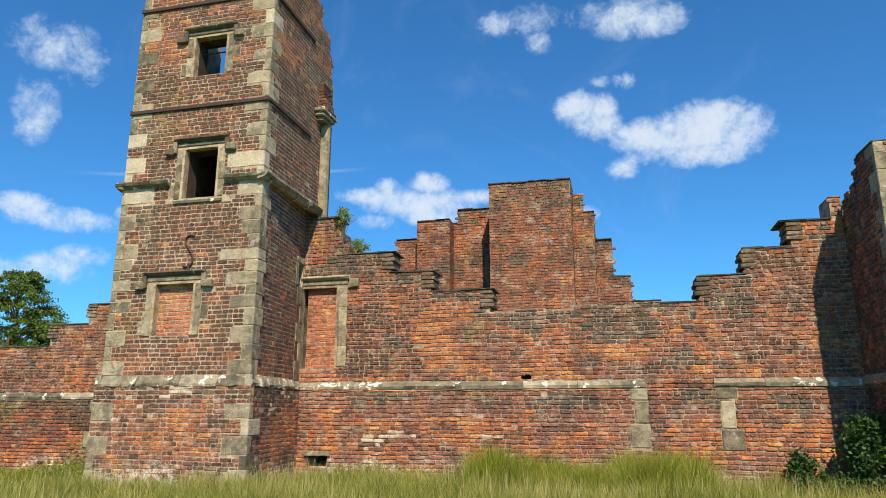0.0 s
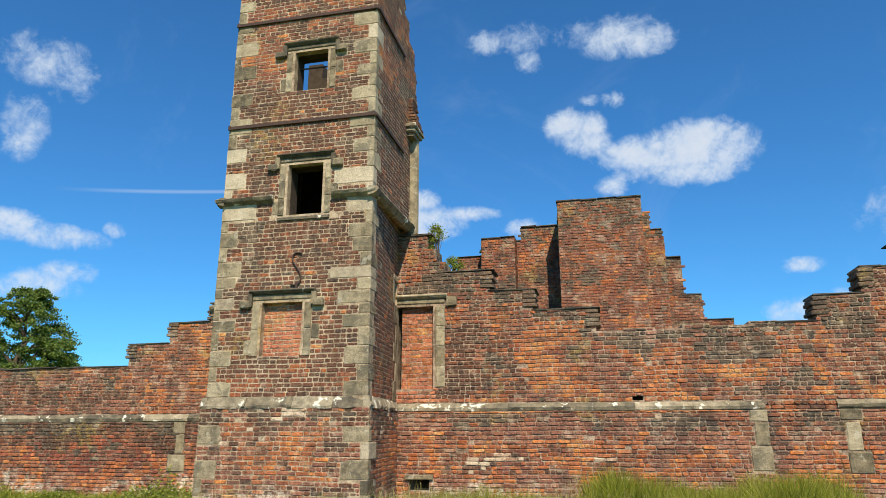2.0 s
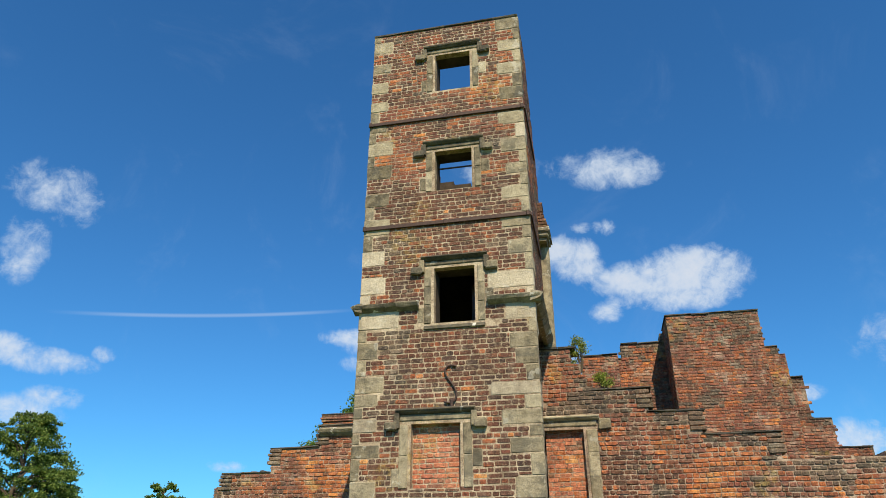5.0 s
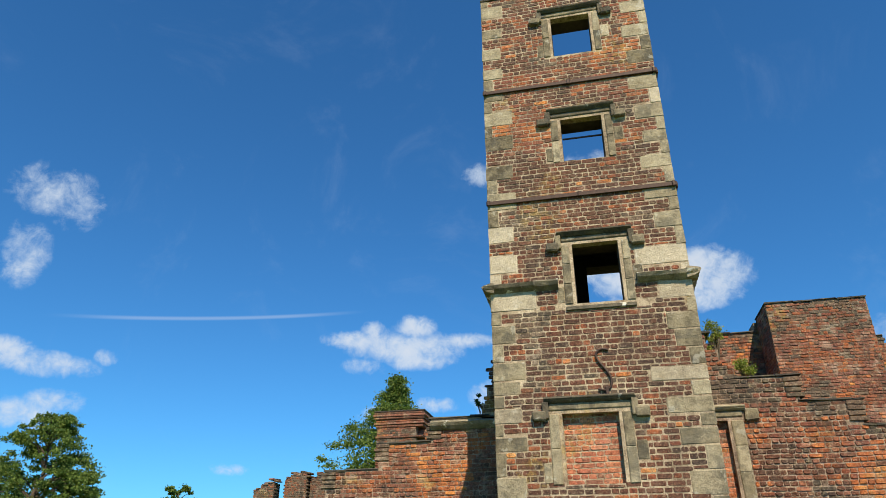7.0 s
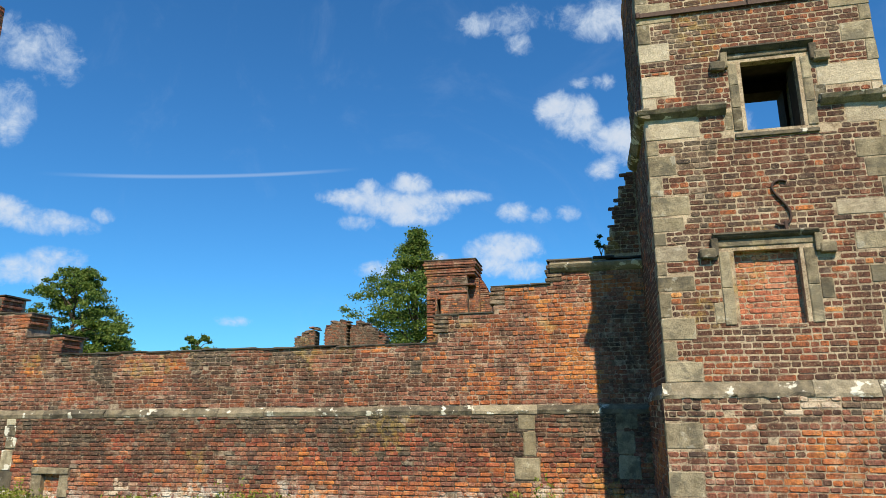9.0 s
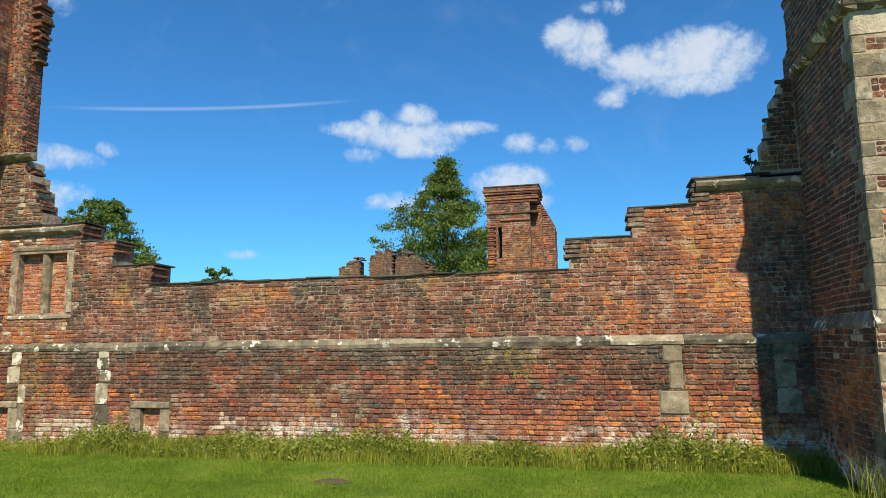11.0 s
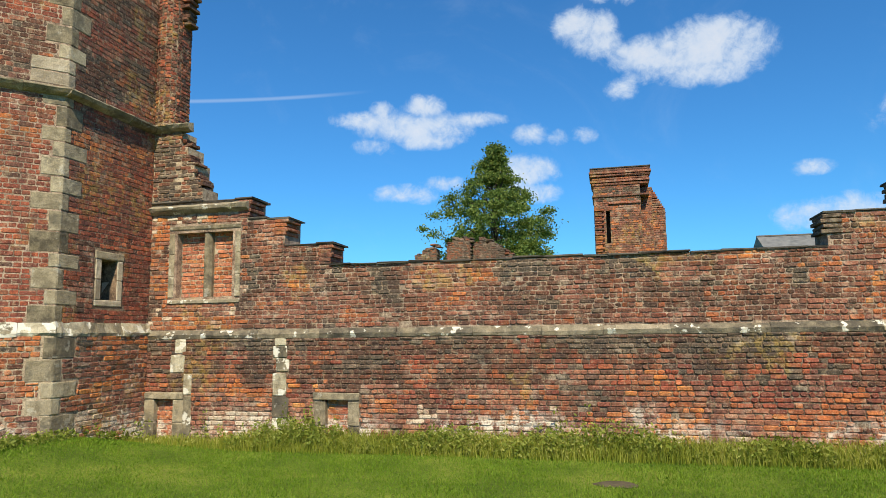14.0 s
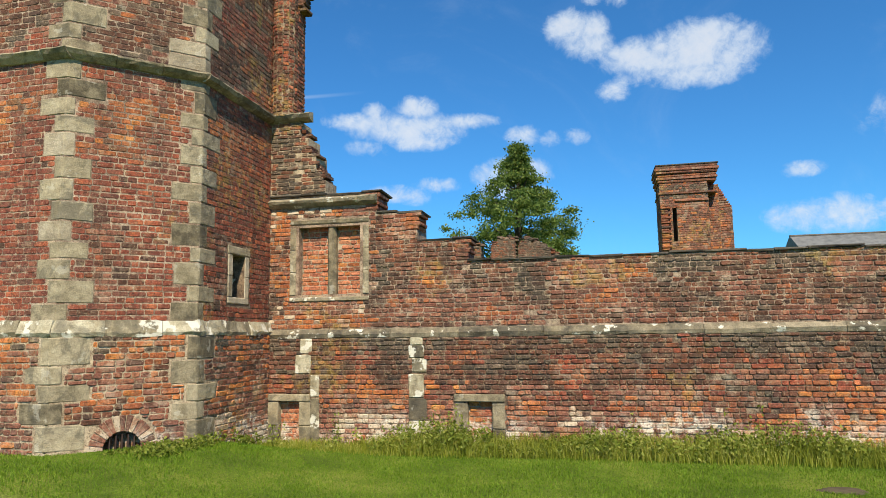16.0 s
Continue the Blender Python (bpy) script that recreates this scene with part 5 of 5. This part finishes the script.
def build_far_chimney():
    ob = thing("chimney_stack", "freestanding orange brick chimney with a corbelled moulded cap", "chimney")
    mixed = lambda s, z, r: ROSE if r.random() < 0.5 else (ORNG if r.random() < 0.4 else MIXB)
    front = Panel(-16.35, 27.0, 1, 0)
    slot = (0.40, 0.54, 4.9, 6.08)
    core("stack_core", front, [(0.0, 1.6, 7.0)], [slot], 0.4, -0.3, MORTAR_OLD, ob)
    # added back, near-black to carry the shade of the deep slot
    part("slot_back", block(front, 0.1, 1.5, -0.3, 6.9, -0.401, 1.4), INNER, ob)
    lay(ob, front, [(0.0, 1.6, 7.0)], 4.4, [slot], lambda s, z, r: (GREYB if 6.4 < z < 6.9 and r.random() < 0.6 else (ROSE if r.random() < 0.55 else ORNG if r.random() < 0.4 else MIXB)), 0.08, seed=181, worn=0.009)
    lay(ob, Panel(-16.35, 28.4, 0, -1), [(0.0, 1.4, 7.0)], 4.4, [], mixed, 0.08, seed=183)
    core("stack_core", Panel(-16.35, 28.4, 0, -1), [(0.0, 1.0, 7.0)], [], 0.3, -0.3, MORTAR_OLD, ob)
    box_stack(ob, -14.75, -14.35, 27.35, 28.6, -0.3, 6.9, mixed, 185)
    box_stack(ob, -14.36, -13.9, 27.6, 28.8, -0.3, 6.1, mixed, 189)
    pn = Panel(-16.35, 27.0, 1, 0)
    for k, (z, o) in enumerate(((6.55, 0.05), (6.98, 0.05), (7.08, 0.09), (7.18, 0.05), (7.28, 0.10), (7.38, 0.14), (7.47, 0.10))):
        part("cap_course", weathered(block(pn, -o, 1.85 + o, z, z + 0.085, o, 1.5), 0.015, 0.010), B_ROSE if k % 3 else B_MIX, ob)
    part("coping_slab", weathered(block(pn, -0.12, 1.98, 7.56, 7.61, 0.12, 1.5), 0.015, 0.008), COPING, ob)
    # recessed panel: side rolls of brick
    for k in range(19):
        z = 4.6 + k * 0.085
        part("corner_brick", weathered(block(pn, 0.0, 0.25 + 0.08 * (k % 2), z, z + 0.07, 0.06 + 0.03 * (k % 2), 0.1), 0.012, 0.010), B_RED if k % 3 else B_MIX, ob)
    part("panel_head", weathered(block(pn, 0.5, 1.6, 6.28, 6.36, 0.06, 0.1), 0.012, 0.006), B_ROSE, ob)
    for k in range(10):
        part("broken_brick", weathered(block(Panel(-14.36, 27.6, 1, 0), -0.1, 0.46 - 0.045 * k, 6.1 + 0.085 * k, 6.17 + 0.085 * k, 0.0, 1.0), 0.012, 0.01), B_RED, ob)
    return ob


build_far_chimney()


def build_stub(x0, x1, y, tops, seed):
    ob = thing("ruined_pier", "broken stub of dark weathered brick wall", "ruin", group="broken wall stubs")
    pn = Panel(x0, y, 1, 0)
    w = (x1 - x0) / len(tops)
    steps = [(i * w, (i + 1) * w, z) for i, z in enumerate(tops)]
    core("stub_core", pn, steps, [], 0.7, -0.3, MORTAR_OLD, ob)
    f = lambda s, z, r: GREYB if r.random() < 0.6 else MIXB
    lay(ob, pn, steps, 4.3, [], f, 0.085, seed=seed, worn=0.012)
    rs = Panel(x1, y, 0, 1)
    lay(ob, rs, [(0, 0.7, tops[-1])], 4.3, [], f, 0.085, seed=seed + 1, worn=0.012)
    rnd = random.Random(seed)
    for a, b, z in steps:
        for k in range(3):
            for m in range(3):
                at = a + (b - a) * m / 3 + rnd.uniform(-0.06, 0.06)
                if rnd.random() < 0.85 - 0.25 * k:
                    bm = block(pn, at, at + rnd.uniform(0.14, 0.26), z + 0.08 * k - 0.02, z + 0.08 * k + 0.055, rnd.uniform(-0.06, 0.05), 0.6)
                    part("loose_brick", weathered(bm, 0.014, 0.014), B_GREY if rnd.random() < 0.6 else B_MIX, ob)
    for k in range(int((max(tops) - 4.4) / 0.17)):
        z = 4.4 + 0.17 * k
        for e, c in ((0.0, tops[0]), (x1 - x0, tops[-1])):
            if z < c - 0.1:
                bm = block(pn, e - rnd.uniform(0.02, 0.1), e + rnd.uniform(0.02, 0.09), z, z + 0.075, rnd.uniform(-0.05, 0.03), 0.5)
                part("loose_brick", weathered(bm, 0.014, 0.012), B_GREY, ob)


build_stub(-25.0, -23.95, 34.0, [5.55, 5.8, 5.9], 201)
build_stub(-23.5, -22.35, 34.3, [6.0, 6.3, 6.34, 6.2], 205)
build_stub(-22.25, -20.4, 34.6, [6.0, 6.22, 6.1, 5.98, 5.7, 5.4], 209)


def build_house():
    ob = thing("house", "distant low building with a pitched grey slate roof", "house")
    pn = Panel(-6.5, 46.5, 1, 0)
    part("wall", block(pn, 0.2, 14.0, -0.2, 6.2, 0.0, 6.0), B_GREY, ob)
    prof = [(0.3, 6.1), (-3.0, 7.8), (-6.3, 6.1)]
    bm = extrude_poly([pn.at(0, d, z) for d, z in prof], [pn.at(14.2, d, z) for d, z in prof])
    part("roof", bm, SLATE, ob)
    ridge = [(-2.85, 7.76), (-3.0, 7.86), (-3.15, 7.76)]
    part("ridge", extrude_poly([pn.at(0, d, z) for d, z in ridge], [pn.at(14.2, d, z) for d, z in ridge]), COPING, ob)


build_house()


# ---- plants ----
def leaves(centres, size, rnd, aspect=1.6):
    """Small pointed leaf quads at the given centres, turned every way."""
    k = len(centres)
    c = np.asarray(centres)
    a = rnd.normal(size=(k, 3))
    a /= np.linalg.norm(a, axis=1)[:, None]
    b = np.cross(a, rnd.normal(size=(k, 3)))
    b /= np.linalg.norm(b, axis=1)[:, None]
    sz = size * rnd.uniform(0.6, 1.4, size=(k, 1))
    v = np.stack([c - a * sz * aspect, c + b * sz, c + a * sz * aspect, c - b * sz], axis=1).reshape(-1, 3)
    f = np.arange(4 * k).reshape(-1, 4)
    return v, f


def limb(bm, p, q, r0, r1):
    d = q - p
    m = Matrix.Translation((p + q) / 2) @ d.to_track_quat("Z", "Y").to_matrix().to_4x4()
    bmesh.ops.create_cone(bm, cap_ends=False, segments=7, radius1=r0, radius2=r1, depth=d.length, matrix=m)


def build_tree(x, y, height, spread, label, seed, shape, clumps=90, per=150, leaf=0.17, low=0.25, lobe=None):
    rnd = np.random.default_rng(seed)
    ob = thing("tree", label, "tree")
    ob.location = (x, y, 0)
    bm = bmesh.new()
    trunk_top = height * 0.8
    prev = Vector((0, 0, -0.2))
    for i in range(6):
        q = Vector((rnd.normal() * 0.15 * i * 0.5, rnd.normal() * 0.15 * i * 0.5, trunk_top * (i + 1) / 6))
        limb(bm, prev, q, 0.42 * (1 - i / 7), 0.42 * (1 - (i + 1) / 7))
        prev = q
    cents = []
    for i in range(clumps):
        f = low + (1 - low) * rnd.uniform(0, 1) ** 0.9
        ang = rnd.uniform(0, 2 * math.pi)
        tier = low + (1 - low) * math.floor((f - low) / (1 - low) * 9 + 0.5) / 9
        f = f if i % 4 else tier
        uneven = 0.84 + 0.40 * noise.noise(Vector((math.cos(ang) * 1.6, math.sin(ang) * 1.6, f * 6 + seed)))
        r = spread * shape(f) * uneven * math.sqrt(rnd.uniform(0.10, 1))
        r = min(r, spread * shape(f))
        c = Vector((math.cos(ang) * r, math.sin(ang) * r, height * f))
        if lobe and i % 3 == 1:
            c = Vector((c.x * 0.55, c.y * 0.55, (c.z - height * 0.45) * 0.6 + height * 0.45)) + Vector(lobe)
        z0 = max(height * 0.15, c.z - 0.45 * r - 0.5)
        if i % 5 == 0:
            arm = bmesh.new()
            mid = Vector((c.x * 0.5, c.y * 0.5, (z0 + c.z) / 2 + 0.15 * r)) + Vector(rnd.normal(size=3) * 0.15)
            limb(arm, Vector((0, 0, z0)), mid, 0.10, 0.055)
            limb(arm, mid, c, 0.055, 0.015)
            part("branch", arm, BARK, ob)
        cr = height * 0.040 * rnd.uniform(0.45, 1.5) * (1.3 - 0.6 * f)
        k = int(per * (cr / (height * 0.042)) ** 1.6 * rnd.uniform(0.7, 1.2)) + 12
        d = rnd.normal(size=(k, 3)) * 0.42 * cr * np.array([1.3, 1.3, 0.7])
        # sprays droop a little towards their ends
        d[:, 2] -= 0.10 * np.hypot(d[:, 0], d[:, 1])
        cents.append(d + np.array(c))
    part("trunk", bm, BARK, ob)
    v, f = leaves(np.concatenate(cents), leaf, rnd)
    raw("crown", v, f, [L_TREE], ob)
    return ob


spire = lambda f: float(np.interp(f, [0.2, 0.6, 0.655, 0.71, 0.80, 0.87, 0.95, 1.0], [0.9, 1.0, 0.95, 0.74, 0.54, 0.28, 0.15, 0.08]))
dome = lambda f: math.sqrt(max(0.03, 1 - ((f - 0.55) / 0.47) ** 2))
build_tree(-24.9, 58.0, 17.4, 6.0, "tall leafy green tree with a narrow top standing beyond the ruins", 11, spire, 340, 210, 0.064)
build_tree(-53.8, 51.6, 14.2, 5.1, "broad spreading green oak with gaps in its crown", 12, dome, 400, 190, 0.066, 0.22, (3.9, 0.0, -1.6))
build_tree(-68.7, 95.0, 13.8, 4.6, "small round far-off green tree", 13, dome, 80, 130, 0.11)


def grass(name, region, count, hgt, width, lean, mat, seed, density=None, kind="stuff", label="", cat="grass"):
    rnd = np.random.default_rng(seed)
    x0, x1, y0, y1 = region
    x, y = rnd.uniform(x0, x1, count), rnd.uniform(y0, y1, count)
    keep = np.ones(count, bool) if density is None else rnd.uniform(size=count) < density(x, y)
    x, y = x[keep], y[keep]
    k = len(x)
    g = np.array([rise(a, b) for a, b in zip(x, y)])
    h = hgt(x, y) * rnd.uniform(0.55, 1.25, k)
    ang = rnd.uniform(0, 2 * math.pi, k)
    lx, ly = rnd.normal(size=k) * lean * h + 0.1 * lean * h, rnd.normal(size=k) * lean * h
    dx, dy = np.cos(ang) * width, np.sin(ang) * width
    p = lambda ox, oy, oz: np.stack([x + ox, y + oy, g + oz], axis=1)
    v = np.stack([p(-dx, -dy, -0.02), p(dx, dy, -0.02), p(lx * 0.35 + dx * 0.8, ly * 0.35 + dy * 0.8, h * 0.6), p(lx * 0.35 - dx * 0.8, ly * 0.35 - dy * 0.8, h * 0.6), p(lx, ly, h)], axis=1).reshape(-1, 3)
    b = 5 * np.arange(k)
    faces = [(int(i), int(i) + 1, int(i) + 2, int(i) + 3) for i in b] + [(int(i) + 3, int(i) + 2, int(i) + 4) for i in b]
    ob = raw(name, v, faces, [mat])
    return tagged(ob, label, cat, "", kind)


def smooth(v, a, b):
    t = np.clip((v - a) / (b - a), 0, 1)
    return t * t * (3 - 2 * t)


grass("tall_grass", (-11.8, 10, 3.6, 13.35), 180000, lambda x, y: 0.42 + 0.1 * np.sin(x * 1.7) * np.sin(y * 1.3) + 0.07 * np.sin(x * 6.1 + 2 * y) * np.sin(y * 4.7), 0.005, 0.32, L_TALL, 1,
      lambda x, y: smooth(x - 0.36 * (y - 9.3) + 0.3 * np.sin(y * 1.9) + 0.2 * np.sin(y * 4.1), -10.1, -9.2) * smooth(y + 0.5 * np.sin(x * 1.3) + 0.3 * np.sin(x * 3.7), 4.2, 7.2) * np.where((x < -6.1) & (x > -9.4) & (y > 10.9), 0, 1), label="tall straw-green meadow grass going to seed")
grass("seed_stalks", (-9.8, 9.5, 4.2, 13.2), 15000, lambda x, y: 0.56 + 0.08 * np.sin(x * 1.7 + y), 0.0035, 0.16, L_STRAW, 5,
      lambda x, y: smooth(x - 0.36 * (y - 9.3), -9.8, -9.0) * smooth(y + 0.5 * np.sin(x * 1.3), 4.6, 7.4) * np.where((x < -6.1) & (x > -9.4) & (y > 10.9), 0, 1), label="thin straw-coloured seed stalks over the meadow grass")
grass("lush_grass", (-2.8, 1.7, 11.8, 13.2), 14000, lambda x, y: 0.66 + 0.10 * np.sin(x * 2.1) + 0.07 * np.sin(x * 5.3 + y * 3) + 0.05 * np.sin(x * 11.0), 0.006, 0.24, L_LUSH, 2,
      lambda x, y: smooth(x, -2.8, -2.3) * (1 - smooth(x, 1.2, 1.7)), label="dense bright green tuft of tall grass by the wall")
grass("lawn_grass", (-31, -8.5, 8.2, 13.0), 190000, lambda x, y: 0.03 + 0.012 * np.sin(x * 3.1 + y) * np.sin(y * 2.3), 0.004, 0.7, L_LAWN, 3, label="short mown lawn grass")

grass("rough_grass", (-23.9, -9.2, 12.45, 13.32), 15000, lambda x, y: (0.16 + 0.12 * smooth(y, 12.45, 12.8)) * (0.4 + 0.6 * smooth(x, -22.6, -21.6)), 0.005, 0.3, L_LUSH, 4, label="rough uncut grass along the foot of the wall")


def build_weeds(name, region, plants, height, seed, label, density=None):
    """Leafy weeds: stems with pairs of leaves up them."""
    rnd = np.random.default_rng(seed)
    x0, x1, y0, y1 = region
    cents, sv, sf = [], [], []
    for i in range(plants):
        x, y = rnd.uniform(x0, x1), rnd.uniform(y0, y1)
        if density and rnd.uniform() > density(x, y):
            continue
        g = rise(x, y)
        h = height * rnd.uniform(0.35, 1.0) * (0.75 + 0.45 * math.sin(x * 1.9 + 1) * math.sin(x * 0.7)) * (1.5 if rnd.uniform() < 0.06 else 1.0)
        lx, ly = rnd.normal() * 0.12 * h, rnd.normal() * 0.12 * h
        k = len(sv)
        sv += [(x - 0.004, y, g), (x + 0.004, y, g), (x + lx, y + ly, g + h)]
        sf.append((k, k + 1, k + 2))
        m = 20
        t = rnd.uniform(0.1, 1.0, m)
        r = 0.075 * (1.15 - t * 0.7)
        a = rnd.uniform(0, 2 * math.pi, m)
        cents.append(np.stack([x + lx * t + np.cos(a) * r, y + ly * t + np.sin(a) * r, g + h * t], axis=1))
    v, f = leaves(np.concatenate(cents), 0.0135, rnd, 2.2)
    n0 = len(v)
    verts = np.concatenate([v, np.array(sv)])
    faces = f.tolist() + [tuple(i + n0 for i in q) for q in sf]
    return tagged(raw(name, verts, faces, [L_WEED]), label, "weeds", "", "stuff")


build_weeds("nettles", (-23.8, -9.4, 12.55, 13.3), 2600, 0.50, 21, "leafy green nettles and weeds along the wall foot", lambda x, y: (0.3 + 0.7 * (x < -10.2)) * (0.15 if x < -22.0 else 1.0) * min(1, max(0.12, 0.6 + 1.3 * noise.noise(Vector((x * 0.9, y * 1.5, 3))))))
build_weeds("nettles", (-25.3, -23.9, 10.0, 12.9), 330, 0.34, 22, "low leafy weeds round the tower foot", lambda x, y: 1.0 if x > -24.66 and (x - y > -35.55 and x - y < -34.6 or x > -24.15) else 0.0)


def build_shrub(x, y, z, w, h, n, seed, label, mat=L_SHRUB, leaf=0.04, name="shrub", stem=0.02):
    rnd = np.random.default_rng(seed)
    ob = thing(name, label, "shrub")
    ob.location = (x, y, z)
    bm = bmesh.new()
    cents = []
    for i in range(n):
        a, f = rnd.uniform(0, 2 * math.pi), rnd.uniform(0.25, 1)
        r = w * math.sqrt(rnd.uniform(0.05, 1)) * (1.15 - 0.7 * f)
        c = Vector((math.cos(a) * r, math.sin(a) * r * 0.6, h * f))
        limb(bm, Vector((0, 0, 0)), c, stem, stem * 0.3)
        d = rnd.normal(size=(60, 3)) * np.array([0.3, 0.3, 0.24]) * w * 0.55
        cents.append(d + np.array(c))
    part("stem", bm, BARK, ob)
    c = np.concatenate(cents)
    c[:, 2] = np.abs(c[:, 2])
    v, f = leaves(c, leaf, rnd, 1.4)
    raw("foliage", v, f, [mat], ob)


build_shrub(3.95, 12.55, 0.0, 0.62, 1.35, 110, 31, "dark green elder shrub against the shaded tower", leaf=0.024)
build_shrub(3.0, 12.75, 0.0, 0.36, 0.8, 34, 32, "small dark green shrub at the wall foot", leaf=0.022)
build_shrub(-5.58, 13.55, 5.2, 0.26, 0.7, 22, 33, "sapling sprouting from the broken wall top", L_WEED, leaf=0.011, name="sapling", stem=0.008)
build_shrub(-5.22, 13.55, 4.8, 0.26, 0.36, 18, 34, "tuft of weeds on the broken wall top", L_WEED, leaf=0.011, name="sapling", stem=0.008)
build_shrub(-9.95, 13.6, 4.45, 0.12, 0.38, 5, 35, "small sapling sprouting beside the tower", leaf=0.015, name="sapling", stem=0.007)
build_shrub(-5.7, 20.4, 7.0, 0.2, 0.28, 5, 36, "tuft of weeds on the gable step", leaf=0.02, name="sapling", stem=0.008)


def build_bare_patch():
    bm = bmesh.new()
    ring = [(math.cos(a) * 0.26 * random.uniform(0.8, 1.2), math.sin(a) * 0.15 * random.uniform(0.8, 1.2)) for a in np.linspace(0, 2 * math.pi, 18)[:-1]]
    top = [bm.verts.new((x * 0.6, y * 0.6, 0.03)) for x, y in ring]
    low = [bm.verts.new((x, y, 0.0)) for x, y in ring]
    bm.faces.new(top)
    for i in range(len(ring)):
        j = (i + 1) % len(ring)
        bm.faces.new((low[i], low[j], top[j], top[i]))
    ob = part("molehill", bm, SOIL)
    ob.location = (-16.0, 11.1, 0.0)
    tagged(ob, "flat bare patch of brown soil in the lawn", "soil")


build_bare_patch()

single_bricks()
